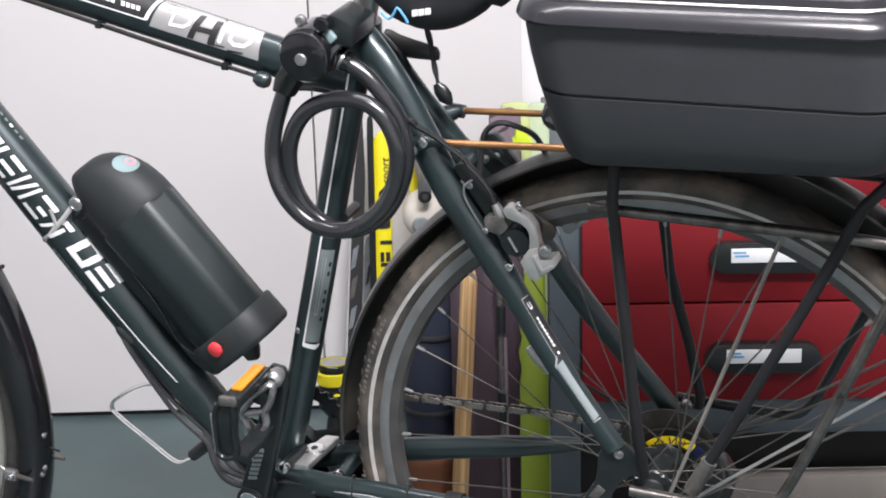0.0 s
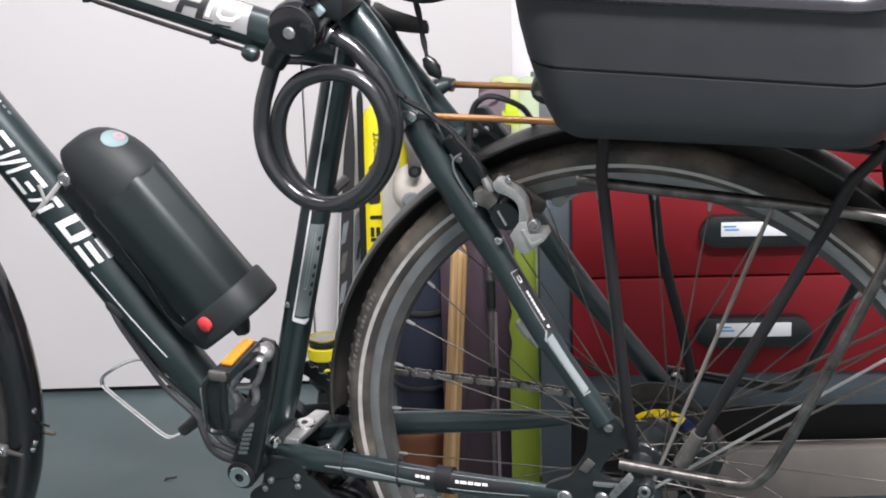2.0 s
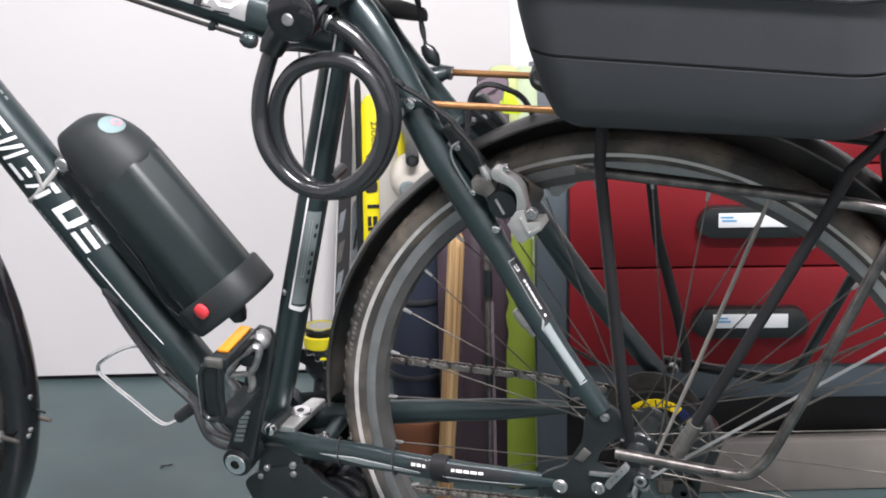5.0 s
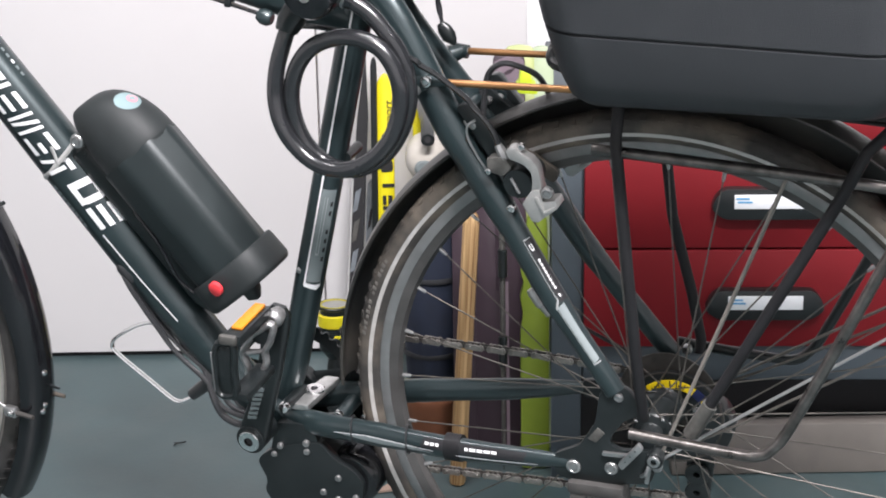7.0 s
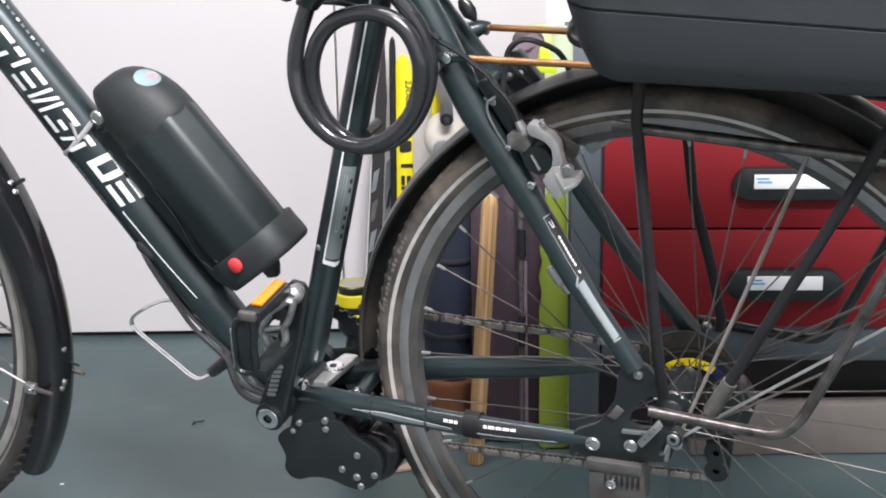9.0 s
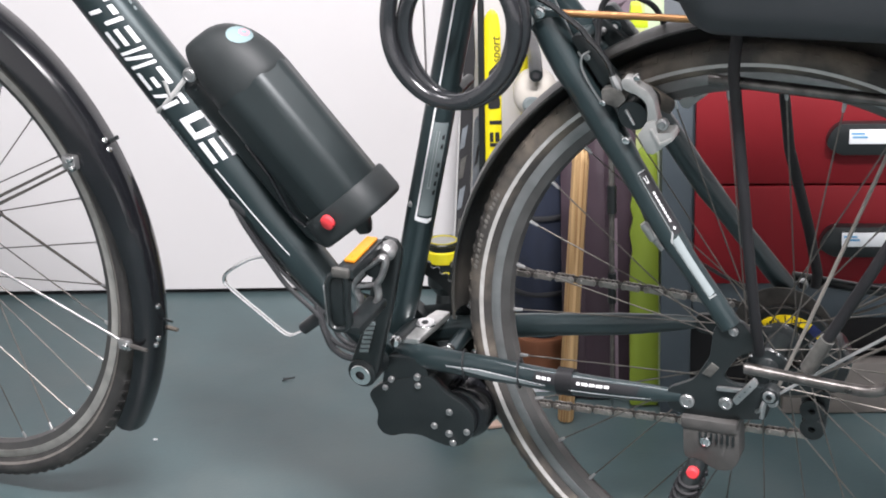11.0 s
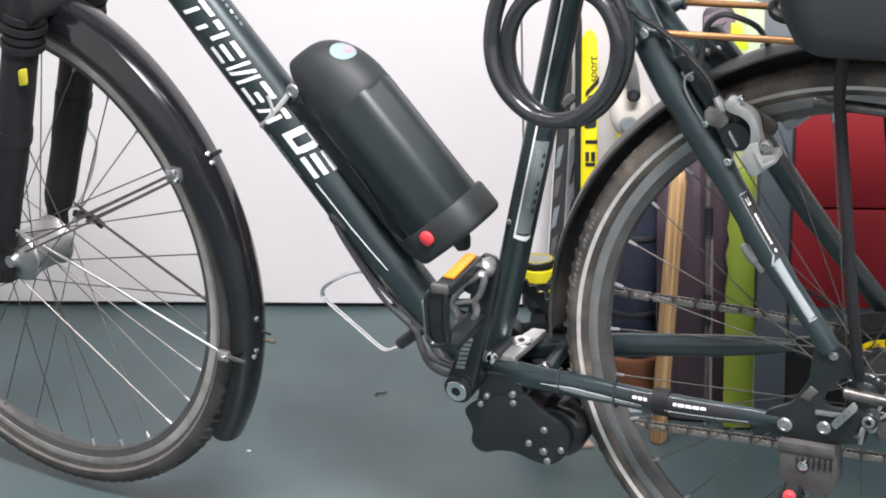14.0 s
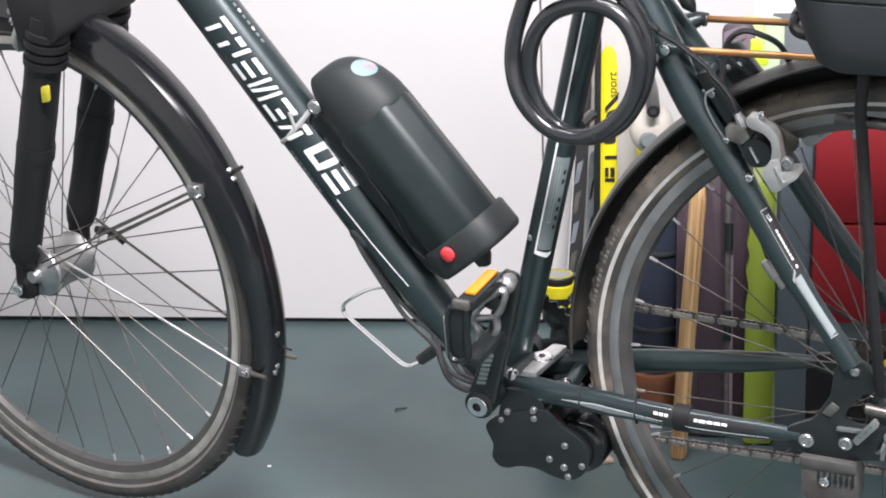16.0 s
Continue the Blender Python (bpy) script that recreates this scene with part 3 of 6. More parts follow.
        wire("axle_spring", [(0.004, -0.074, 0.318), (0.010, -0.078, 0.324), (0.013, -0.074, 0.333), (0.010, -0.077, 0.312)], 0.0025, "alloy", dp)
    # stay bridge boss and rack bolt
    part("stay_boss", sweep([(-0.226, s * 0.046, 0.733), (-0.214, s * 0.050, 0.737)], [0.010, 0.007], 14), "frame", stay)
    bolt(stay, -0.230, -0.054 if s < 0 else 0.034, 0.728, 0.0066, "screw", "alloy", 0.004)
    bolt(stay, -0.1296, s * 0.05 - 0.014, 0.6104, 0.0044, "brake_boss", "chrome", 0.003)
part("strut_lug", sweep(catmull([(-0.209, 0.05, 0.735), (-0.221, 0.05, 0.736), (-0.231, 0.05, 0.73), (-0.246, 0.05, 0.713)], 4), [0.0075] * 4 + [0.0085] * 4 + [0.010] * 4 + [0.013], 12), "frame", bike, "forged lug for the carrier strut")
part("stay_bridge", sweep([(-0.196, -0.042, 0.690), (-0.196, 0.042, 0.690)], 0.008, 14, side=(1, 0, 0)), "frame", bike)
part("chainstay_bridge", sweep([(-0.372, -0.040, 0.302), (-0.372, 0.040, 0.302)], 0.009, 14, side=(1, 0, 0)), "frame", bike)

# fork
for s in (-1, 1):
    leg = tube("fork_leg", catmull([(-1.000, s * 0.062, 0.735), (-1.032, s * 0.062, 0.642), (-1.080, s * 0.062, 0.510), (-1.118, s * 0.060, 0.410), (-1.128, s * 0.058, 0.385)], 4), [0.0225] * 5 + [0.0232] * 4 + [0.0212] * 4 + [0.019, 0.017, 0.015, 0.012], "forkblack", segs=22)
    tagged(leg, "matt black suspension fork leg")
    part("fork_end", plate(round_outline([(-1.150, 0.330), (-1.118, 0.334), (-1.108, 0.400), (-1.138, 0.404)], 0.008, 3), s * 0.057 - 0.005, s * 0.057 + 0.005, 0.0015), "forkblack", leg)
    bolt(leg, -1.140, s * 0.062 - 0.004, 0.348, 0.0085, "axle_nut", "chrome", 0.005)
    part("leg_collar", sweep([(-1.060, s * 0.062, 0.563), (-1.066, s * 0.062, 0.545)], 0.0245, 20), "forkblack", leg)
    for k, r in ((0.0, 0.0275), (0.012, 0.0262), (0.024, 0.0282), (0.036, 0.0268)):
        part("dust_boot", sweep([(-1.0185 + k * 0.33, s * 0.062, 0.672 + k), (-1.0160 + k * 0.33, s * 0.062, 0.680 + k)], [r, r], 24), "forkblack", leg, "ribbed rubber boot")
    if s < 0:
        part("yellow_sticker", plate(round_outline([(-1.012, 0.650), (-0.999, 0.653), (-1.002, 0.632), (-1.015, 0.629)], 0.003, 2), -0.0865, -0.0835, 0.0005), "dullyellow", leg, "small yellow sticker")
crown = part("fork_crown", plate(round_outline([(-1.035, 0.690), (-0.972, 0.708), (-0.975, 0.775), (-1.045, 0.765)], 0.016, 4), -0.082, 0.082, 0.008), "forkblack", bike, "matt black fork crown")
part("steerer", sweep([(-1.000, 0, 0.75), (-0.990, 0, 0.93)], 0.02, 20), "forkblack", crown)
for s in (-1, 1):
    br = part("front_brake", sweep(catmull([(-1.018, s * 0.060, 0.672), (-1.052, s * 0.046, 0.700), (-1.060, s * 0.050, 0.760), (-1.050, s * 0.058, 0.800)], 4), 0.011, 12, flat=0.7), "forkblack", bike, "black rim brake arm")
    if s < 0:
        part("brake_clamp", sweep([(-1.0605, -0.053, 0.712), (-1.0635, -0.056, 0.702), (-1.0650, -0.056, 0.690), (-1.0640, -0.053, 0.682)], [0.0035, 0.0048, 0.0045, 0.0030], 12), "clampalloy", br, "pale silver clamp piece")
        bolt(br, -1.0600, -0.057, 0.7215, 0.0055, "clamp_screw", "chrome", 0.003)
        bolt(br, -1.0640, -0.055, 0.7340, 0.0040, "clamp_screw", "alloy", 0.003)
    bolt(br, -1.046, s * 0.052 - 0.010, 0.705, 0.006, "screw", "alloy")
wire("sensor_cable", [(-1.062, 0.085, 0.530), (-1.070, 0.086, 0.505), (-1.058, 0.084, 0.485), (-1.064, 0.082, 0.460), (-1.080, 0.074, 0.420), (-1.098, 0.062, 0.392)], 0.0016, "clear", bike, "thin grey dynamo cable")
wire("dynamo_plug", [(-1.100, 0.060, 0.385), (-1.078, 0.066, 0.380), (-1.060, 0.068, 0.366)], 0.0050, "forkblack", bike, "black dynamo plug")

# battery on the down tube
BA0, BA1 = Vector((-0.6360, 0, 0.6600)), Vector((-0.4800, 0, 0.4610))
BDIR = (BA1 - BA0).normalized()
BN = Vector((BDIR.z, 0, -BDIR.x)) * -1
if BN.z < 0:
    BN = -BN


def bpt(along, across, v=0.0):
    return BA0 + BDIR * along + BN * across + Vector((0, v, 0))


LEN = (BA1 - BA0).length + 0.014
BA0 += BN * 0.0018
battery = new("battery")
battery.parent = bike
tagged(battery, "black bottle-shaped battery clipped to the down tube")
bm = bmesh.new()
rings = []
for a in (0.060, 0.063, LEN - 0.040, LEN - 0.037):
    ring = []
    for k in range(72):
        th = 2 * math.pi * k / 72
        f = (th % (math.pi / 4)) - math.pi / 8
        r = 0.0528 * (0.955 / max(math.cos(f), 0.955)) * (0.985 if a in (0.060, LEN - 0.037) else 1.0)
        ring.append(bm.verts.new(bpt(a, r * math.sin(th), 0.86 * r * math.cos(th))))
    rings.append(ring)
for r0, r1 in zip(rings, rings[1:]):
    for k in range(72):
        bm.faces.new((r0[k], r0[(k + 1) % 72], r1[(k + 1) % 72], r1[k]))
part("case", bm, "battery", battery, "satin black extruded case")
# stations of the cap: along the axis, and its reach across it on the tube side and the outer side
DOME = [(-0.0207, -0.0319, -0.0126), (-0.0197, -0.0353, 0.0001), (-0.0168, -0.0381, 0.0105), (-0.0119, -0.0406, 0.0197), (-0.0053, -0.0428, 0.0279), (0.0029, -0.0448, 0.0350), (0.0125, -0.0464, 0.0410), (0.0233, -0.0477, 0.0457), (0.0351, -0.0486, 0.0491), (0.0474, -0.0491, 0.0512), (0.0600, -0.0493, 0.0519), (0.0640, -0.0485, 0.0510)]


def dome_at(f, th, lift=0.0):
    """A point of the cap's skin: f stations from the apex, th radians up from the near side."""
    i = max(0, min(len(DOME) - 2, int(f)))
    a, c0, c1 = [x + (y - x) * (f - i) for x, y in zip(DOME[i], DOME[i + 1])]
    half = (c1 - c0) / 2 + lift
    return bpt(a - lift * 0.6, (c0 + c1) / 2 + half * math.sin(th), -0.86 * half * math.cos(th))


bm = bmesh.new()
rings = [[bm.verts.new(dome_at(f, 2 * math.pi * k / 56)) for k in range(56)] for f in [0.5 * i for i in range(23)]]
for r0, r1 in zip(rings, rings[1:]):
    for k in range(56):
        bm.faces.new((r0[k], r0[(k + 1) % 56], r1[(k + 1) % 56], r1[k]))
bm.faces.new(rings[0][::-1])
bm.faces.new(rings[-1])
bmesh.ops.recalc_face_normals(bm, faces=bm.faces[:])
part("domed_cap", bm, "capmatt", battery, "matt black domed cap")
endc = [(LEN - 0.044, 0.0530), (LEN - 0.041, 0.0545), (LEN - 0.013, 0.0550), (LEN - 0.009, 0.0540), (LEN - 0.006, 0.051)]
part("end_cap", sweep([bpt(a, 0) for a, r in endc], [r for a, r in endc], 44, flat=0.86, square=0.12), "capmatt", battery, "matt black end cap")
nrm = (Vector((0, -1, 0)) * 0.97 - BN * 0.22).normalized()
pb = bpt(LEN - 0.031, 0.006) + nrm * 0.0485
part("lock_button", sweep([pb, pb + nrm * 0.0045, pb + nrm * 0.0055], [0.0088, 0.0088, 0.0070], 20), "redbutton", battery, "red round button")


def dome_patch(name, f0, th0, radius, lift, mat, parent, label):
    """A round film on the dome, about f0 stations from its apex and th0 radians up from the near side."""
    bm = bmesh.new()
    df = (dome_at(f0 + 0.1, th0) - dome_at(f0 - 0.1, th0)).length / 0.2
    dt = (dome_at(f0, th0 + 0.05) - dome_at(f0, th0 - 0.05)).length / 0.1
    rings = []
    for k in range(1, 5):
        r = radius * k / 4
        rings.append([bm.verts.new(dome_at(f0 + r * math.cos(q) / df, th0 + r * math.sin(q) / dt, lift)) for q in [2 * math.pi * j / 28 for j in range(28)]])
    bm.faces.new(rings[0])
    for r0, r1 in zip(rings, rings[1:]):
        for j in range(28):
            bm.faces.new((r0[j], r0[(j + 1) % 28], r1[(j + 1) % 28], r1[j]))
    return part(name, bm, mat, parent, label)


st = dome_patch("round_sticker", 5.7, 1.35, 0.0150, 0.0006, "sticker", battery, "round pale teal sticker")
dome_patch("sticker_mark", 5.7 + 0.25, 1.35 + 0.12, 0.0062, 0.0011, "pink", st, "")
dome_patch("sticker_centre", 5.7 + 0.25, 1.35 + 0.12, 0.0036, 0.0015, "sticker", st, "")
# rail between battery and tube
rail = part("battery_rail", sweep([bpt(a, -0.0540) for a in (0.010, 0.018, LEN - 0.030, LEN - 0.012)], [0.010, 0.014, 0.014, 0.010], 16, flat=1.5, square=0.6), "black", battery, "black mounting rail")
part("rail_foot", sweep([bpt(LEN - 0.012, -0.004), bpt(LEN + 0.000, -0.006), bpt(LEN + 0.008, -0.010)], [0.014, 0.010, 0.007], 14, flat=0.8, square=0.5), "black", battery, "black connector foot")
part("edge_trim", sweep(catmull([bpt(0.110, -0.040, -0.030), bpt(0.150, -0.041, -0.031), bpt(0.185, -0.050, -0.030), bpt(0.205, -0.056, -0.027), bpt(0.226, -0.051, -0.027)], 4), 0.0022, 8), "gloss", rail)
bolt(rail, -0.661, -0.026, 0.630, 0.0085, "rail_screw", "alloy", 0.004)
# clear cable tie round the down tube
part("cable_tie", sweep(catmull([(-0.660, -0.026, 0.634), (-0.678, -0.0275, 0.614), (-0.698, -0.0285, 0.594), (-0.716, -0.022, 0.579), (-0.721, -0.010, 0.573)], 4), 0.0030, 8, flat=0.4), "clear", bike, "translucent cable tie")
part("tie_tail", sweep([(-0.690, -0.0290, 0.600), (-0.694, -0.031, 0.622)], 0.0026, 8, flat=0.4), "clear", bike)

# silver wire loop below the down tube, and the cables there
part("wire_loop", sweep(catmull([(-0.588, 0.0, 0.393), (-0.624, -0.006, 0.391), (-0.658, -0.010, 0.373), (-0.670, -0.010, 0.359), (-0.662, -0.010, 0.346), (-0.624, -0.008, 0.313), (-0.596, -0.004, 0.288), (-0.580, 0.0, 0.291), (-0.567, 0.0, 0.299)], 5), 0.0022, 8, flat=1.5), "chrome", bike, "bent flat silver strip")
part("loop_sleeve", sweep([(-0.574, 0.0, 0.297), (-0.548, 0.0, 0.318), (-0.535, 0.0, 0.333)], [0.0075, 0.0085, 0.009], 12), "cable", bike, "black rubber sleeve")
for k, off in enumerate((0.0, 0.007, -0.007)):
    wire("control_cable", [(-0.662, 0.004 + off, 0.520), (-0.645, -0.006 + off, 0.486), (-0.622 + off * 0.5, -0.018 + off, 0.456), (-0.612, -0.018 + off, 0.430), (-0.592, -0.016 + off, 0.394), (-0.566 + off, -0.016 + off, 0.366), (-0.528 + off, -0.020 + off, 0.334), (-0.512 + off, -0.024 + off, 0.308), (-0.492, -0.024 + off, 0.296), (-0.470, -0.020, 0.292)], 0.0030, "cable", bike, "black control cable")
part("cable_boot", sweep(catmull([(-0.646, -0.010, 0.492), (-0.631, -0.014, 0.472), (-0.616, -0.014, 0.453), (-0.600, -0.012, 0.424)], 4), [0.009] * 4 + [0.0125] * 4 + [0.0085] * 4 + [0.006], 12), "cable", bike)
wire("motor_cable", [(-0.540, -0.018, 0.345), (-0.526, -0.032, 0.318), (-0.516, -0.034, 0.297), (-0.498, -0.034, 0.287), (-0.476, -0.030, 0.286)], 0.0042, "cable", bike, "black motor cable")

# motor under the bottom bracket
motor = new("motor")
motor.parent = bike
tagged(motor, "black retrofitted drive motor under the bottom bracket")
shape = [(-0.432, 0.274), (-0.4534, 0.2648), (-0.4697, 0.2503), (-0.4580, 0.2250), (-0.4635, 0.2080), (-0.4555, 0.1955), (-0.4420, 0.1945), (-0.4310, 0.2000), (-0.4071, 0.2032), (-0.3822, 0.1945), (-0.3642, 0.192), (-0.3470, 0.2010), (-0.3360, 0.2180), (-0.3340, 0.2385), (-0.346, 0.254), (-0.368, 0.264), (-0.386, 0.286)]
part("side_plate", plate(round_outline(shape, 0.010, 3), -0.048, -0.036, 0.002), "black", motor, "black side plate")
part("gear_housing", plate(round_outline([(p[0] * 0.98 - 0.008, p[1] * 0.98 + 0.004) for p in shape], 0.010, 3), -0.036, 0.030, 0.003), "black", motor)
can = lathe([(0.00001, -0.040), (0.030, -0.040), (0.034, -0.036), (0.036, -0.030), (0.036, 0.050), (0.030, 0.056), (0.00001, 0.056)], (-0.356, 0, 0.234), 40, closed=False)
part("motor_can", can, "gloss", motor, "black motor housing drum")
for u, w, r in ((-0.386, 0.219, 0.0042), (-0.365, 0.241, 0.0042), (-0.364, 0.199, 0.0042), (-0.368, 0.211, 0.0046), (-0.345, 0.217, 0.0042), (-0.436, 0.274, 0.0038), (-0.402, 0.282, 0.0042), (-0.445, 0.262, 0.0036), (-0.402, 0.271, 0.0040)):
    bolt(motor, u, -0.048, w, r, "screw", "alloy", 0.003)
part("upper_bracket", plate(round_outline([(-0.452, 0.258), (-0.392, 0.262), (-0.388, 0.290), (-0.400, 0.306), (-0.440, 0.304)], 0.006, 3), -0.046, -0.030, 0.0015), "black", motor, "black fixing bracket")
clamp = part("clamp_plate", plate(round_outline([(-0.428, -0.036), (-0.401, -0.036), (-0.391, 0.036), (-0.410, 0.036)], 0.003, 2), 0.318, 0.326, 0.0015, plane="uv"), "brushed", motor, "brushed alloy clamp plate")
part("hex_screw", sweep([(-0.4085, 0.000, 0.325), (-0.4085, 0.000, 0.3275), (-0.4085, 0.000, 0.3285)], [0.0125, 0.0125, 0.0112], 24, side=(1, 0, 0)), "chrome", clamp, "bright countersunk screw")
part("socket", sweep([(-0.4085, 0.000, 0.327), (-0.4085, 0.000, 0.3292)], 0.0042, 6, side=(1, 0, 0)), "dark", clamp)
part("clamp_boss", sweep([(-0.424, -0.056, 0.3285), (-0.424, -0.0545, 0.3285), (-0.424, -0.050, 0.3285), (-0.424, -0.046, 0.3285)], [0.003, 0.0058, 0.0072, 0.0062], 16, side=(1, 0, 0)), "chrome", motor, "bright round bolt head")
part("clamp_arm", sweep([(-0.424, -0.046, 0.3285), (-0.424, 0.0, 0.322)], [0.0065, 0.009], 14, side=(1, 0, 0)), "black", motor)
bolt(motor, -0.366, -0.030, 0.315, 0.006, "screw", "chrome", 0.004)

# cranks, pedal, chainring
crank = part("crank_arm", sweep([(-0.4545, -0.078, 0.2865), (-0.4535, -0.079, 0.2965), (-0.4485, -0.080, 0.3115), (-0.4335, -0.082, 0.350), (-0.4150, -0.085, 0.405), (-0.401, -0.087, 0.455), (-0.3965, -0.088, 0.472), (-0.3945, -0.088, 0.4815)], [0.010, 0.0165, 0.0175, 0.0150, 0.0145, 0.0148, 0.0140, 0.008], 20, flat=0.45, square=0.35), "black", bike, "black forged crank arm")
part("crank_collar", disc((-0.451, 0, 0.3035), 0.0175, -0.090, -0.052, 28), "black", crank)
part("crank_bolt", disc((-0.451, 0, 0.3035), 0.0128, -0.0945, -0.089, 28, hole=0.0055), "chrome", crank, "bright crank bolt")
part("bolt_socket", disc((-0.451, 0, 0.3035), 0.006, -0.0915, -0.088, 6), "dark", crank)
for k in range(7):
    b = 0.3335 + 0.0061 * k
    uu = -0.4432 + (b - 0.3335) * 0.36
    part("mark_bar", plate([(uu - 0.0058, b), (uu + 0.0052, b + 0.0014), (uu + 0.0056, b + 0.0052), (uu - 0.0054, b + 0.0038)], -0.0925, -0.0905, 0), "decalgrey", crank)
pedal = new("pedal")
pedal.parent = bike
tagged(pedal, "black and grey alloy platform pedal hanging upright")
part("spindle", sweep([(-0.394, -0.092, 0.474), (-0.394, -0.104, 0.474), (-0.394, -0.109, 0.474), (-0.394, -0.1125, 0.474)], [0.0085, 0.0115, 0.0100, 0.0060], 18, side=(1, 0, 0)), "dullalloy", pedal)
part("pedal_body", sweep([(-0.404, -0.112, 0.462), (-0.402, -0.126, 0.462)], [0.012, 0.010], 16, side=(1, 0, 0)), "black", pedal)
PC = Vector((-0.4055, 0, 0.4540))
pd = Vector((0.02, 0, 1.0)).normalized()
pn = Vector((1.0, 0, -0.02)).normalized()


def pp(a, b, v):
    q = PC + pd * a + pn * b
    return (q.x, v, q.z)


def slanted(a0, a1, b0, b1, v0, v1, bevel=0.002):
    """A box in the pedal's own axes."""
    bm = block(b0, b1, v0, v1, a0, a1, bevel)
    m = Matrix(((pn.x, 0, pd.x, PC.x), (0, 1, 0, 0), (pn.z, 0, pd.z, PC.z), (0, 0, 0, 1)))
    bmesh.ops.transform(bm, matrix=m, verts=bm.verts)
    return bm


cage = [(u, -0.122, w) for u, w in ((-0.391, 0.476), (-0.415, 0.456), (-0.427, 0.437), (-0.423, 0.421), (-0.423, 0.410), (-0.410, 0.412), (-0.400, 0.427), (-0.400, 0.442), (-0.393, 0.453), (-0.386, 0.473))]
part("inner_frame", sweep(catmull(cage + cage[:1], 3), 0.0038, 10, flat=1.5), "dullalloy", pedal, "scuffed alloy inner frame")
part("inner_web", sweep([cage[2], cage[7]], [0.004, 0.003], 8), "dullalloy", pedal)
outer_cage = catmull([pp(a, b - 0.012, -0.178) for a, b in ((0.024, -0.006), (0.026, 0.010), (0.010, 0.011), (-0.012, 0.009), (-0.034, 0.009), (-0.040, -0.006), (-0.030, -0.014), (-0.010, -0.013), (0.010, -0.012), (0.024, -0.006))], 4)
part("cage_plate", sweep(outer_cage, 0.0040, 10, flat=1.3), "black", pedal)
part("outer_plate", slanted(-0.036, 0.022, -0.022, -0.004, -0.180, -0.174, 0.002), "black", pedal)
part("pedal_end", slanted(0.024, 0.036, -0.011, 0.010, -0.181, -0.106), "black", pedal)
part("pedal_end", slanted(-0.043, -0.033, -0.011, 0.011, -0.181, -0.112), "black", pedal)
part("reflector", slanted(0.036, 0.0398, -0.0070, 0.0060, -0.168, -0.110, 0.0015), "orange", pedal, "orange pedal reflector")
part("reflector", slanted(-0.0475, -0.043, -0.0065, 0.0065, -0.168, -0.116, 0.0015), "orange", pedal, "orange pedal reflector")
part("outer_corner", slanted(0.025, 0.0365, -0.015, 0.006, -0.185, -0.177, 0.003), "weldgrey", pedal, "scuffed grey corner")
part("edge_strip", slanted(-0.034, 0.014, -0.0265, -0.0250, -0.184, -0.180, 0.0005), "dullalloy", pedal)

ring = new("chainring")
ring.parent = bike
tagged(ring, "black chainring with spider arms")
bm = bmesh.new()
T = 44
prof_o = []
for i in range(T * 4):
    a = 2 * math.pi * i / (T * 4)
    r = 0.0925 if i % 4 in (0, 1) else 0.0875
    prof_o.append((r, a))
for v0, v1 in ((0.048, 0.0515),):
    O0 = [bm.verts.new((BB[0] + r * math.cos(a), v0, BB[2] + r * math.sin(a))) for r, a in prof_o]
    O1 = [bm.verts.new((BB[0] + r * math.cos(a), v1, BB[2] + r * math.sin(a))) for r, a in prof_o]
    I0 = [bm.verts.new((BB[0] + 0.074 * math.cos(a), v0, BB[2] + 0.074 * math.sin(a))) for r, a in prof_o]
    I1 = [bm.verts.new((BB[0] + 0.074 * math.cos(a), v1, BB[2] + 0.074 * math.sin(a))) for r, a in prof_o]
    n = len(prof_o)
    for k in range(n):
        j = (k + 1) % n
        bm.faces.new((O0[k], O0[j], O1[j], O1[k]))
        bm.faces.new((I0[j], I0[k], I1[k], I1[j]))
        bm.faces.new((O0[j], O0[k], I0[k], I0[j]))
        bm.faces.new((O1[k], O1[j], I1[j], I1[k]))
part("tooth_ring", bm, "black", ring, smooth=False)
for k in range(5):
    a = radians(18 + 72 * k)
    part("spider_arm", sweep([(BB[0] + 0.018 * math.cos(a), 0.050, BB[2] + 0.018 * math.sin(a)), (BB[0] + 0.078 * math.cos(a), 0.050, BB[2] + 0.078 * math.sin(a))], [0.017, 0.011], 10, flat=0.3), "black", ring)
part("ring_hub", disc(BB, 0.034, 0.036, 0.054, 32), "black", ring)

# rear sprocket disc and mech
cass = new("sprocket_set")
cass.parent = rear_wheel
tagged(cass, "black sprocket cover disc with yellow and blue print")
for k, r in enumerate((0.056, 0.051, 0.046, 0.040)):
    part("sprocket", disc((0, 0, 0.348), r, 0.039 + 0.004 * k, 0.041 + 0.004 * k, 44, hole=0.020, bevel=0.0004), "chaindark", cass)
DC = (0.0070, 0, 0.3312)
part("cover_disc", disc(DC, 0.0555, 0.030, 0.036, 48, hole=0.020), "black", cass)
part("edge_ring", lathe([(0.0535, 0.0290), (0.0558, 0.0290), (0.0558, 0.0300), (0.0535, 0.0300)], DC, 48), "chaindark", cass, "worn metal rim of the disc")
part("yellow_band", lathe([(0.036, 0.0285), (0.0457, 0.0285), (0.0457, 0.0298), (0.036, 0.0298)], DC, 24, 56, 131), "yellowprint", cass, "yellow printed band")
part("blue_band", lathe([(0.036, 0.0285), (0.0465, 0.0285), (0.0465, 0.0298), (0.036, 0.0298)], DC, 12, 20, 55.5), "navyprint", cass, "dark blue printed band")
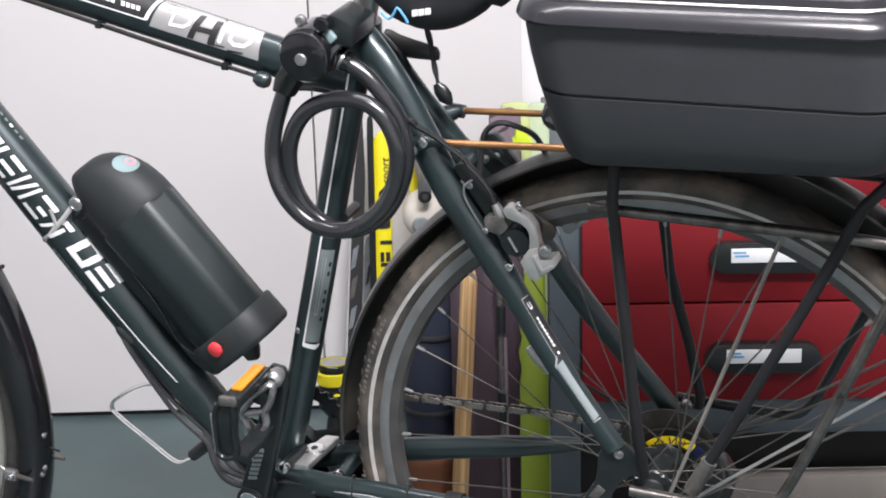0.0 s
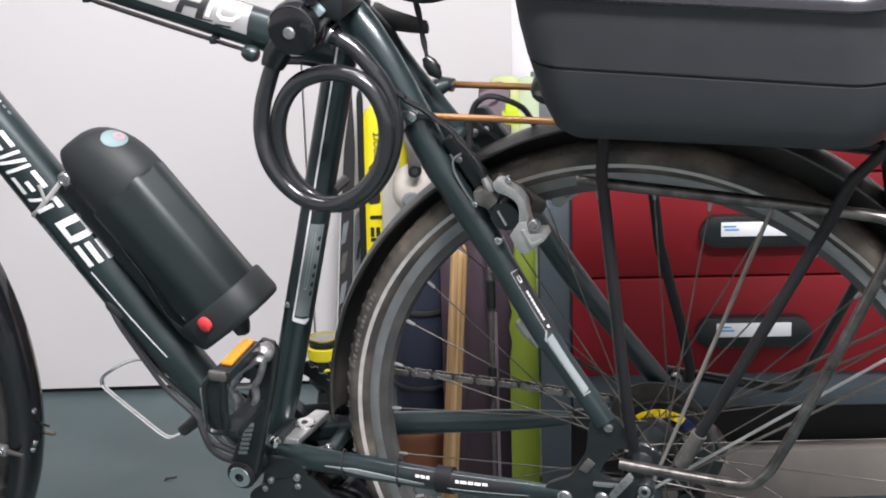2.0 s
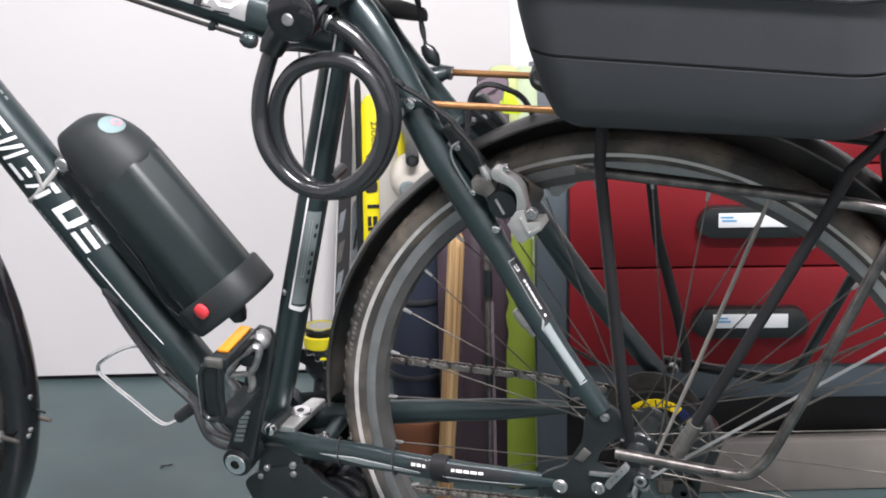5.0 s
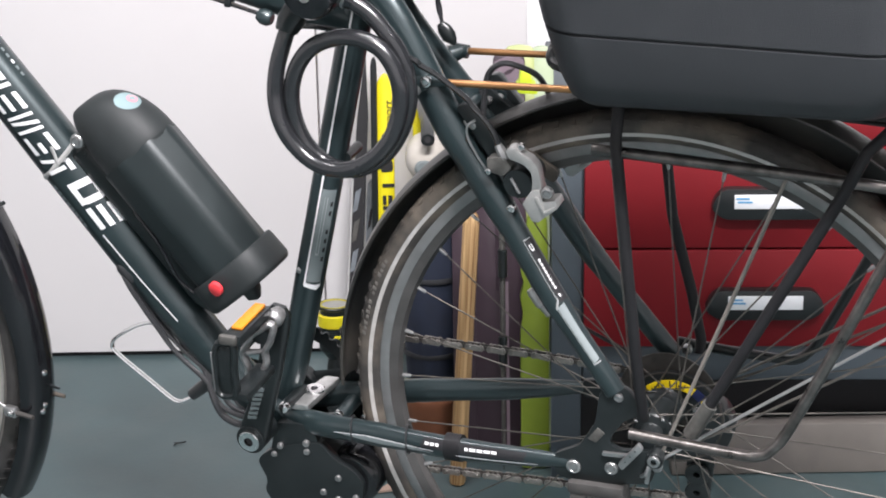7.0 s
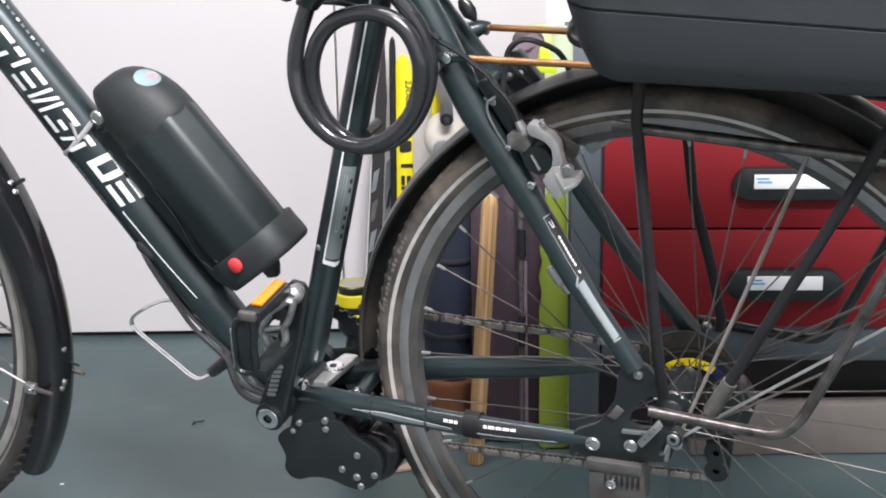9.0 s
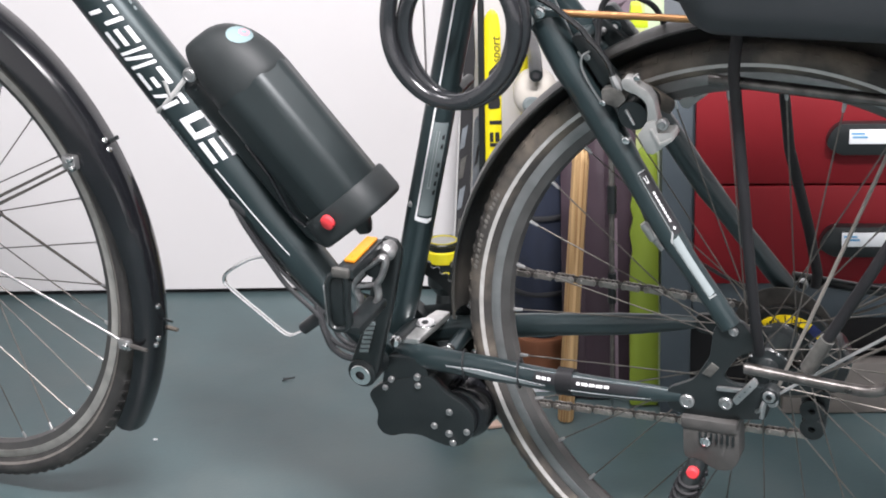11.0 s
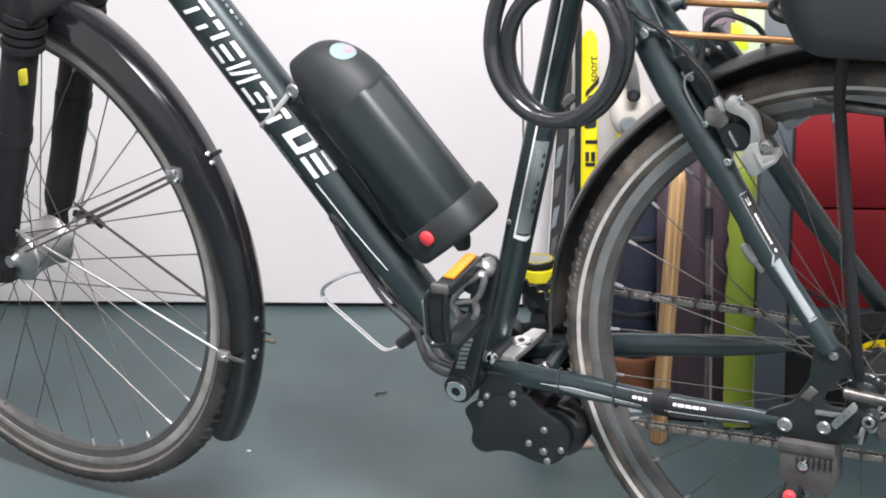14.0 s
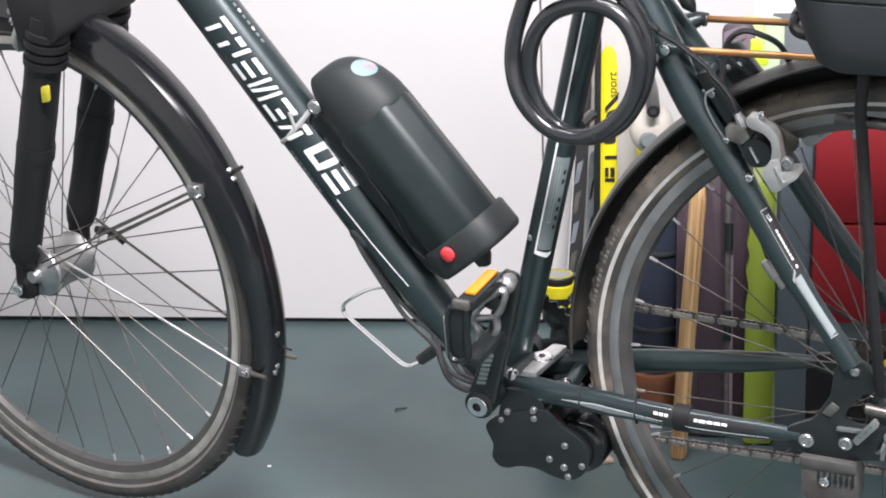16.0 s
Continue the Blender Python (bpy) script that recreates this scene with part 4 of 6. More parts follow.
for a, da, r0, r1 in ((124, 2, 0.039, 0.041), (118, 4, 0.0400, 0.0415), (112, 1.2, 0.039, 0.043), (105, 3, 0.0400, 0.0412), (94, 2, 0.0362, 0.0455), (84, 1.5, 0.038, 0.0450), (78, 6, 0.0400, 0.0418), (72, 1.5, 0.037, 0.0445)):
    part("print_bar", lathe([(r0, 0.0278), (r1, 0.0278), (r1, 0.0287), (r0, 0.0287)], DC, 4, a - da * 0.5, a + da * 0.5), "ink", cass)
part("yellow_mark", lathe([(0.038, 0.0278), (0.0440, 0.0278), (0.0440, 0.0287), (0.038, 0.0287)], DC, 4, 31, 38), "yellowprint", cass)
for k in range(5):        # cut-outs of the disc show bright edges
    a = radians(26 + 72 * k)
    bolt(cass, DC[0] + 0.028 * math.cos(a), 0.0300, DC[2] + 0.028 * math.sin(a), 0.0038, "rivet", "alloy", 0.002)
for a0 in (62, 134):
    part("slot_edge", lathe([(0.0240, 0.0288), (0.0252, 0.0288), (0.0252, 0.0300), (0.0240, 0.0300)], DC, 10, a0, a0 + 34), "alloy", cass, "bright edge of a cut-out")
mech = new("rear_mech")
mech.parent = bike
tagged(mech, "black rear derailleur with jockey cage")
part("mech_body", plate(round_outline([(0.000, 0.262), (0.060, 0.262), (0.074, 0.300), (0.060, 0.330), (0.010, 0.330)], 0.010, 3), 0.070, 0.096, 0.004), "black", mech)
part("mech_cage", plate(round_outline([(0.022, 0.272), (0.056, 0.276), (0.048, 0.214), (0.024, 0.210)], 0.010, 3), 0.052, 0.056, 0.001), "black", mech)
for w in (0.252, 0.228):
    part("jockey_wheel", disc((0.036, 0, w), 0.014, 0.044, 0.050, 24, hole=0.004), "black", mech)
bolt(mech, 0.055, 0.070, 0.300, 0.006, "screw", "alloy")

# chain of single links on both runs
chain = new("chain")
chain.parent = bike
tagged(chain, "oily bicycle chain")


def link_mesh(gap, height, waist, thick):
    bm = bmesh.new()
    for v in (-gap, gap):
        pts = []
        for i in range(24):
            a = 2 * math.pi * i / 24
            x = 0.0052 * math.cos(a) + (0.00635 if math.cos(a) > 0 else -0.00635)
            z = height * math.sin(a) * (waist + (1 - waist) * min(1, abs(math.cos(a)) * 1.7))
            pts.append((x, z))
        plate(pts, v - thick, v + thick, 0, bm)
    for x in (-0.00635, 0.00635):
        disc((x, 0, 0), 0.0026, -gap - 0.0012, gap + 0.0012, 10, bm=bm)
    return bm


outer = part("link", link_mesh(0.0036, 0.0050, 0.62, 0.0006), "chain", chain, smooth=False)
inner = part("link", link_mesh(0.0022, 0.0042, 0.55, 0.0006), "chaindark", chain, smooth=False)


def chain_run(p, q):
    d = Vector(q) - Vector(p)
    n = int(d.length / 0.0127)
    for i in range(n):
        c = Vector(p) + d * ((i + 0.5) / n)
        ob = new("link", (inner if i % 2 else outer).data)
        ob.parent = chain
        ob.matrix_local = Matrix.Translation((c.x, 0.050, c.z)) @ Matrix.Rotation(-math.atan2(d.z, d.x), 4, "Y")


outer.matrix_local = Matrix.Translation((-0.3800, 0.050, 0.3834)) @ Matrix.Rotation(radians(1.0), 4, "Y")
inner.matrix_local = Matrix.Translation((-0.3673, 0.050, 0.3832)) @ Matrix.Rotation(radians(1.0), 4, "Y")
chain_run((-0.361, 0.050, 0.3830), (-0.150, 0.050, 0.3795))
chain_run((-0.150, 0.050, 0.3795), (0.000, 0.050, 0.3705))
chain_run((-0.448, 0.050, 0.202), (0.026, 0.050, 0.217))

# kickstand
kick = new("kickstand")
kick.parent = bike
tagged(kick, "black chainstay kickstand with spring and red button")
part("mount_block", block(-0.078, -0.016, -0.078, -0.046, 0.286, 0.300, 0.003), "dustycover", kick, "ribbed dusty mount")
for k in range(7):
    part("rib", block(-0.058 + 0.006 * k, -0.0555 + 0.006 * k, -0.0785, -0.075, 0.272, 0.284, 0.0006), "black", kick)
part("cover", plate(round_outline([(-0.076, 0.290), (-0.015, 0.294), (-0.014, 0.254), (-0.024, 0.239), (-0.040, 0.237), (-0.058, 0.247), (-0.076, 0.248)], 0.008, 3), -0.076, -0.052, 0.004), "dustycover", kick, "dusty black cover")
bolt(kick, -0.051, -0.076, 0.273, 0.0062, "pivot", "chrome", 0.003)
part("red_button", sweep([(-0.064, -0.0875, 0.235), (-0.064, -0.086, 0.235), (-0.064, -0.068, 0.235)], [0.0052, 0.0068, 0.0072], 16, side=(1, 0, 0)), "redbutton", kick, "red push button")
leg_top, leg_end = Vector((-0.061, -0.068, 0.244)), Vector((-0.140, -0.190, 0.0))
foot = leg_top.lerp(leg_end, 0.98)
part("leg", sweep([leg_top, foot], [0.011, 0.009], 16), "black", kick)
coil = []
for i in range(220):
    t = i / 219
    c = leg_top.lerp(leg_end, 0.06 + 0.42 * t)
    a = t * 2 * math.pi * 15
    coil.append(c + Vector((math.cos(a) * 0.0140, math.sin(a) * 0.0140, math.sin(a) * 0.004)))
part("spring", sweep(coil, 0.0026, 6), "forkblack", kick, "black coil spring")
part("rubber_foot", sweep([leg_top.lerp(leg_end, 0.93), leg_top.lerp(leg_end, 0.985)], [0.012, 0.014], 14), "rubber", kick)

# carrier
rack = new("luggage_carrier")
rack.parent = bike
tagged(rack, "black tubular luggage carrier over the rear wheel")
for s in (-1, 1):
    part("front_strut", sweep([(-0.222, s * 0.050, 0.736), (-0.045, s * 0.050, 0.737)], 0.0037, 12), "copper", rack, "copper-coloured front strut")
    if s < 0:
        bolt(rack, -0.216, -0.0575, 0.7385, 0.0062, "strut_screw", "chrome", 0.003)
    part("strut_end", sweep([(-0.232, s * 0.049, 0.7355), (-0.218, s * 0.050, 0.7365), (-0.208 if s > 0 else -0.197, s * 0.050, 0.7365)], [0.0062, 0.0056, 0.0044], 12), "dullalloy" if s > 0 else "frame", rack)
    part("deck_rail", sweep(catmull([(-0.052, s * 0.030, 0.742), (-0.046, s * 0.052, 0.741), (-0.020, s * 0.060, 0.740), (0.15, s * 0.060, 0.7355), (0.37, s * 0.060, 0.7295)], 4), 0.0055, 12), "black", rack)
    part("side_rail", sweep(catmull([(-0.0365, s * 0.083, 0.6895), (0.10, s * 0.083, 0.6815), (0.235, s * 0.083, 0.6725), (0.262, s * 0.083, 0.667), (0.275, s * 0.083, 0.652), (0.262, s * 0.086, 0.634), (0.220, s * 0.096, 0.540), (0.165, s * 0.102, 0.420), (0.148, s * 0.104, 0.392), (0.132, s * 0.104, 0.380), (0.10, s * 0.104, 0.3795), (0.000, s * 0.104, 0.387)], 5), 0.0058, 12), material("worn_black_steel", (0.13, 0.121, 0.115), 0.30, metal=0.9, vary=0.45, scale=60, bump=0.05) if s < 0 else "black", rack, "worn black steel side rail")
    part("front_leg", sweep([(-0.013, s * 0.062, 0.742), (-0.012, s * 0.086, 0.700), (-0.002 if s < 0 else 0.001, s * 0.086, 0.550), (0.004 if s < 0 else 0.022, s * 0.085, 0.460), (0.008 if s < 0 else 0.033, s * 0.082, 0.405), (0.008 if s < 0 else 0.032, s * 0.076, 0.390)], [0.0060] * 6, 12), "forkblack", rack, "black steel leg")
    if s > 0:
        continue
    lg = part("rear_leg", sweep([(0.262, s * 0.070, 0.742), (0.226, s * 0.088, 0.708), (0.204, s * 0.088, 0.661), (0.1047, s * 0.088, 0.4690), (0.0616, s * 0.086, 0.3875)], [0.0060] * 5, 12), "forkblack", rack, "black steel leg")
    part("leg_tip", sweep([(0.080, s * 0.0872, 0.4225), (0.0600, s * 0.086, 0.3845)], [0.0080, 0.0086], 12), "weldgrey", lg, "worn rubber sleeve")
for u, w in ((-0.02, 0.740), (0.12, 0.7365), (0.26, 0.7325)):
    part("cross_bar", sweep([(u, -0.060, w), (u, 0.060, w)], 0.005, 10, side=(1, 0, 0)), "black", rack)
part("spring_clip", sweep(catmull([(-0.020, 0.050, 0.752), (-0.070, 0.046, 0.762), (-0.094, 0.030, 0.764), (-0.098, 0.0, 0.760), (-0.090, -0.020, 0.752), (-0.050, -0.028, 0.748)], 5), 0.0065, 10), "black", rack, "black sprung clip")
part("tail_light", plate(round_outline([(0.255, 0.610), (0.300, 0.610), (0.305, 0.700), (0.255, 0.712)], 0.012, 3), -0.04, 0.04, 0.005), "lightred", rack, "red tail light")
part("light_bracket", sweep([(0.262, 0, 0.740), (0.250, 0, 0.70), (0.256, 0, 0.66)], 0.010, 10, flat=2.0), "black", rack)

# rim brake: black cylinders in silver clamps
for s in (-1, 1):
    br = new("rear_brake")
    br.parent = bike
    tagged(br, "hydraulic rim brake with silver clamp")
    part("cylinder", sweep([(-0.121, s * 0.066, 0.638), (-0.121, s * 0.063, 0.638), (-0.121, s * 0.022, 0.638)], [0.0150, 0.0165, 0.0160], 28, side=(1, 0, 0)), "black", br, "black brake cylinder")
    part("piston_ring", sweep([(-0.118, s * 0.022, 0.640), (-0.118, s * 0.017, 0.640)], [0.0105, 0.0105], 18, side=(1, 0, 0)), "alloy", br)
    part("brake_pad", plate(round_outline([(-0.150, 0.652), (-0.096, 0.622), (-0.090, 0.636), (-0.140, 0.668)], 0.005, 2), s * 0.0185 - 0.003, s * 0.0185 + 0.003, 0.001), "rubber", br)
    part("clamp_arm", plate(round_outline([(-0.1298, 0.6761), (-0.1255, 0.6800), (-0.1195, 0.6792), (-0.1140, 0.6736), (-0.1029, 0.6680), (-0.0965, 0.6590), (-0.0950, 0.6463), (-0.0935, 0.6373), (-0.0980, 0.6330), (-0.1046, 0.6350), (-0.1030, 0.6440), (-0.1040, 0.6550), (-0.1119, 0.6625), (-0.1270, 0.6672)], 0.004, 3), s * 0.064 - 0.008, s * 0.064 + 0.006, 0.0020), "clampalloy", br, "pale silver clamp arm")
    part("clamp_foot", plate(round_outline([(-0.1140, 0.6205), (-0.1046, 0.6350), (-0.0953, 0.6373), (-0.0930, 0.6240), (-0.0790, 0.6265), (-0.0764, 0.6190), (-0.0985, 0.6010), (-0.1050, 0.6022)], 0.0012, 2), s * 0.062 - 0.012, s * 0.062 + 0.010, 0.0009), "clampalloy", br, "pale silver clamp foot")
    part("clamp_ridge", plate([(-0.1005, 0.6290), (-0.0965, 0.6300), (-0.0905, 0.6150), (-0.0790, 0.6215), (-0.0775, 0.6180), (-0.0915, 0.6095)], s * 0.062 - 0.0145, s * 0.062 - 0.0115, 0.0007), "clampalloy", br, "raised rib")
    # slanted highlight on the cylinder end, modelled as a thin alloy bar
    part("highlight_bar", sweep([(-0.127, s * 0.0665 - 0.001, 0.6445), (-0.119, s * 0.0665 - 0.001, 0.6290)], 0.0016, 8), "alloy", br)
    bolt(br, -0.0875, s * 0.062 - 0.010, 0.6345, 0.0060, "screw", "alloy", 0.004)
    bolt(br, -0.1148, s * 0.062 - 0.004, 0.6790, 0.004, "screw", "chrome", 0.003)
    part("booster", plate(round_outline([(-0.205, 0.690), (-0.186, 0.708), (-0.150, 0.676), (-0.128, 0.640), (-0.146, 0.632), (-0.168, 0.664)], 0.005, 2), s * 0.036 - 0.005, s * 0.036 + 0.005, 0.0015), "black", br, "black brake bracket")
    bolt(br, -0.150, s * 0.036 - 0.006, 0.626, 0.0045, "screw", "chrome", 0.004)
    bolt(br, -0.182, s * 0.036 - 0.006, 0.690, 0.0045, "screw", "alloy", 0.004)
for s in (-1, 1):
    mt = new("brake_mount")
    mt.parent = bike
    tagged(mt, "black brake mount with wire spring and hose fitting")
    part("mount_bar", plate(round_outline([(-0.188, 0.712), (-0.174, 0.716), (-0.138, 0.668), (-0.142, 0.656), (-0.152, 0.655)], 0.005, 3), s * 0.046 - 0.006, s * 0.046 + 0.006, 0.002), "black", mt)
    part("pivot_boss", sweep([(-0.171, s * 0.036, 0.692), (-0.171, s * 0.050, 0.692)], [0.0070, 0.0060], 16, side=(1, 0, 0)), "frame", mt)
    bolt(mt, -0.171, s * 0.050 if s < 0 else 0.036, 0.692, 0.0042, "screw", "alloy", 0.003)
    part("wire_spring", sweep(catmull([(-0.166, s * 0.056, 0.700), (-0.174, s * 0.057, 0.694), (-0.175, s * 0.057, 0.682), (-0.167, s * 0.056, 0.663), (-0.158, s * 0.054, 0.646)], 5), 0.0013, 8), "alloy", mt, "thin bent wire spring")
    part("hose_nut", sweep([(-0.141, s * 0.062, 0.678), (-0.137, s * 0.062, 0.670), (-0.134, s * 0.062, 0.663)], [0.0042, 0.0058, 0.0050], 8), "dullalloy", mt, "worn hose nut")
    part("fitting", plate(round_outline([(-0.153, 0.664), (-0.134, 0.668), (-0.126, 0.655), (-0.136, 0.645), (-0.152, 0.650)], 0.003, 2), s * 0.060 - 0.007, s * 0.060 + 0.007, 0.0015), "weldgrey", mt, "scuffed grey fitting")
    bolt(mt, -0.151, s * 0.060 - 0.007, 0.6505, 0.0034, "screw", "chrome", 0.003)
wire("brake_hose", [(-0.395, -0.020, 0.776), (-0.330, -0.036, 0.782)] + [(-0.234, -0.06, 0.765), (-0.219, -0.06, 0.756), (-0.202, -0.06, 0.747), (-0.186, -0.06, 0.735), (-0.172, -0.06, 0.724), (-0.166, -0.062, 0.717), (-0.155, -0.062, 0.705), (-0.146, -0.062, 0.692), (-0.141, -0.062, 0.678), (-0.136, -0.062, 0.668)], 0.0032, "hose", bike, "black brake hose")
wire("brake_hose", [(-0.178, -0.006, 0.668), (-0.176, 0.0, 0.700), (-0.170, 0.0, 0.729), (-0.154, 0.0, 0.742), (-0.136, 0.006, 0.737), (-0.120, 0.018, 0.722), (-0.112, 0.032, 0.690), (-0.112, 0.050, 0.660)], 0.0032, "cable", bike, "black brake hose")

# cable along the underside of the top tube
wire("gear_cable", [(-0.86, -0.016, 0.914), (-0.680, -0.016, 0.8650), (-0.526, -0.016, 0.820), (-0.430, -0.016, 0.793)], 0.0014, "spoke", bike, "bare gear cable")
wire("gear_cable", [(-0.86, -0.010, 0.910), (-0.680, -0.010, 0.8600), (-0.526, -0.010, 0.815), (-0.420, -0.010, 0.786)], 0.0024, "cable", bike, "black gear cable")
for u, w in ((-0.600, 0.838), (-0.452, 0.796)):
    part("cable_guide", block(u - 0.004, u + 0.004, -0.020, -0.008, w - 0.002, w + 0.006, 0.0012), "black", top_tube)
part("cable_stop", sweep([(-0.414, -0.024, 0.790), (-0.409, -0.024, 0.788), (-0.402, -0.024, 0.786), (-0.398, -0.024, 0.785)], [0.0060, 0.0088, 0.0088, 0.0060], 14), "frame", top_tube)
wire("gear_cable", [(-0.345, 0.010, 0.772), (-0.338, 0.018, 0.762), (-0.330, 0.024, 0.72), (-0.386, 0.024, 0.50), (-0.430, 0.02, 0.34)], 0.0025, "cable", bike, "black gear cable")
part("tube_peg", sweep([(-0.338, -0.004, 0.626), (-0.338, 0.030, 0.626)], 0.006, 12, side=(1, 0, 0)), "black", seat_tube)
bolt(seat_tube, -0.404, -0.012, 0.488, 0.0038, "screw", "alloy", 0.004)


# ---- printed marks on the frame tubes ----
def on_tube(pts, radii, flat, s, theta, lift=0.0005):
    """A point of a tube's skin: s metres from its start, theta degrees up from the side that looks to -v."""
    P = [Vector(p) for p in pts]
    for i in range(len(P) - 1):
        seg = (P[i + 1] - P[i]).length
        if s <= seg or i == len(P) - 2:
            break
        s -= seg
    f = s / seg
    t = (P[i + 1] - P[i]).normalized()
    n = Vector((0, 1, 0)).cross(t).normalized()
    if n.z < 0 or (abs(n.z) < 0.35 and n.x < 0):
        n = -n
    side = t.cross(n).normalized()
    if side.y > 0:
        side = -side
    r = radii[i] * (1 - f) + radii[min(i + 1, len(radii) - 1)] * f + lift
    a = radians(theta)
    return P[i].lerp(P[i + 1], f) + n * (r * math.sin(a)) + side * ((r - lift) * flat + lift) * math.cos(a)


def skin(name, spec, quads, mat, parent, label="", lift=0.0005):
    """Flat prints: each quad is four (s, theta) corners, laid on the tube's skin."""
    bm = bmesh.new()
    for q in quads:
        n, m = 5, 5
        grid = []
        for i in range(n):
            for j in range(m):
                a, b = i / (n - 1), j / (m - 1)
                s = (1 - a) * ((1 - b) * q[0][0] + b * q[3][0]) + a * ((1 - b) * q[1][0] + b * q[2][0])
                th = (1 - a) * ((1 - b) * q[0][1] + b * q[3][1]) + a * ((1 - b) * q[1][1] + b * q[2][1])
                grid.append(bm.verts.new(on_tube(*spec, s, th, lift)))
        for i in range(n - 1):
            for j in range(m - 1):
                bm.faces.new((grid[i * m + j], grid[(i + 1) * m + j], grid[(i + 1) * m + j + 1], grid[i * m + j + 1]))
    return part(name, bm, mat, parent, label)


DT = ([(-0.985, 0, 0.990), (-0.90, 0, 0.872), (-0.797, 0, 0.729), (-0.6925, 0, 0.5857), (-0.60, 0, 0.4485), (-0.52, 0, 0.345), (-0.478, 0, 0.300)], [0.0300, 0.0305, 0.0312, 0.0338, 0.0295, 0.0268, 0.025], 0.86)
S0 = 0.3216          # where the large print begins on the down tube
# strokes in a unit cell: x along the tube, y up the tube
CELLS = {
    "a": [(0.0, 0.70, 0.92, 0.86), (0.24, 0.0, 0.44, 0.58)],
    "b": [(0.0, 0.68, 0.50, 0.86), (0.66, 0.26, 0.86, 0.86), (0.0, 0.0, 0.20, 0.44)],
    "c": [(0.04, 0.70, 0.92, 0.85), (0.02, 0.34, 0.90, 0.49), (0.0, 0.0, 0.88, 0.15)],
    "d": [(0.0, 0.0, 0.16, 0.84, 0.0), (0.24, 0.0, 0.42, 0.84, 0.22), (0.76, 0.0, 0.92, 0.84, 0.0)],
    "e": [(0.0, 0.69, 0.92, 0.84), (0.0, 0.0, 0.92, 0.15), (0.38, 0.32, 0.92, 0.46)],
    "f": [(0.02, 0.0, 0.20, 0.84, 0.30), (0.66, 0.0, 0.86, 0.60, -0.10), (0.48, 0.68, 0.86, 0.84, 0.0)],
    "g": [(0.0, 0.0, 0.30, 1.0), (0.30, 0.79, 0.96, 1.0), (0.30, 0.0, 0.96, 0.21), (0.72, 0.21, 0.99, 0.79)],
    "h": [(0.06, 0.78, 0.96, 1.0), (0.03, 0.39, 0.96, 0.60), (0.0, 0.0, 0.96, 0.21)],
}


def print_row(spec, start, cells, width, th0, th1, slant, mat, parent, gap=0.12, name="print_mark"):
    s = start
    for c in cells:
        if c == " ":
            s += width * 0.25
            continue
        quads = []
        for x0, y0, x1, y1, *shift in CELLS[c]:
            def at(x, y):
                return (s + x * width * (1 - gap) + slant * y, th0 + (th1 - th0) * y)
            dx = shift[0] if shift else 0.0
            quads.append((at(x0, y0), at(x1, y0), at(x1 + dx, y1), at(x0 + dx, y1)))
        skin(name, spec, quads, mat, parent)
        s += width
    return s


print_row(DT, S0 + 0.002, "abcdef", 0.0296, -14, 52, 0.012, "decal", down_tube)
print_row(DT, S0 + 0.192, "gh", 0.0350, 2, 62, 0.006, "decal", down_tube)
for k in range(8):
    skin("small_mark", DT, [((S0 + 0.184 + 0.0078 * k, -38), (S0 + 0.190 + 0.0078 * k, -38), (S0 + 0.1895 + 0.0078 * k, -24), (S0 + 0.1835 + 0.0078 * k, -24))], "decalgrey", down_tube)
skin("pin_stripe", DT, [((S0 + 0.262, -4), (S0 + 0.395, 8), (S0 + 0.395, 11), (S0 + 0.262, 0))], "decal", down_tube, "thin white pinstripe")
skin("pin_stripe", DT, [((S0 + 0.262, -34), (S0 + 0.34, -38), (S0 + 0.34, -36), (S0 + 0.262, -31))], "decalgrey", down_tube)
for k in range(9):
    skin("small_mark", DT, [((S0 - 0.012 + 0.0088 * k, 78), (S0 - 0.007 + 0.0088 * k, 78), (S0 - 0.007 + 0.0088 * k, 85), (S0 - 0.012 + 0.0088 * k, 85))], "decalgrey" if k % 3 else "decal", down_tube)

TT = ([(-0.96, 0, 0.962), (-0.74, 0, 0.900), (-0.518, 0, 0.839), (-0.39, 0, 0.803), (-0.315, 0, 0.782)], [0.0222, 0.0226, 0.0230, 0.0226, 0.0215], 0.82)
T0 = 0.4588
skin("silver_band", TT, [((T0 - 0.018, -8), (T0 + 0.112, -8), (T0 + 0.108, 88), (T0 - 0.010, 88))], "satinsilver", top_tube, "silver printed band")
for q in (((T0 +0.0038, 44.8), (T0 +0.0229, 50.7), (T0 +0.0227, 61.0), (T0 +0.0036, 54.2)), ((T0 +0.0208, 51.8), (T0 +0.0281, 42.5), (T0 +0.0290, 51.2), (T0 +0.0217, 61.5)), ((T0 +0.0266, 51.6), (T0 +0.0250, 28.5), (T0 +0.0277, 26.7), (T0 +0.0293, 49.4)), ((T0 +0.0264, 34.9), (T0 +0.0195, 20.3), (T0 +0.0211, 13.7), (T0 +0.0280, 28.1)), ((T0 +0.0217, 22.6), (T0 +0.0044, 18.2), (T0 +0.0046, 10.2), (T0 +0.0219, 14.5)), ((T0 +0.0064, 53.1), (T0 +0.0042, 14.4), (T0 +0.0068, 13.0), (T0 +0.0091, 51.3))):
    skin("light_mark", TT, [q], "decal", top_tube, "white printed characters", lift=0.0009)
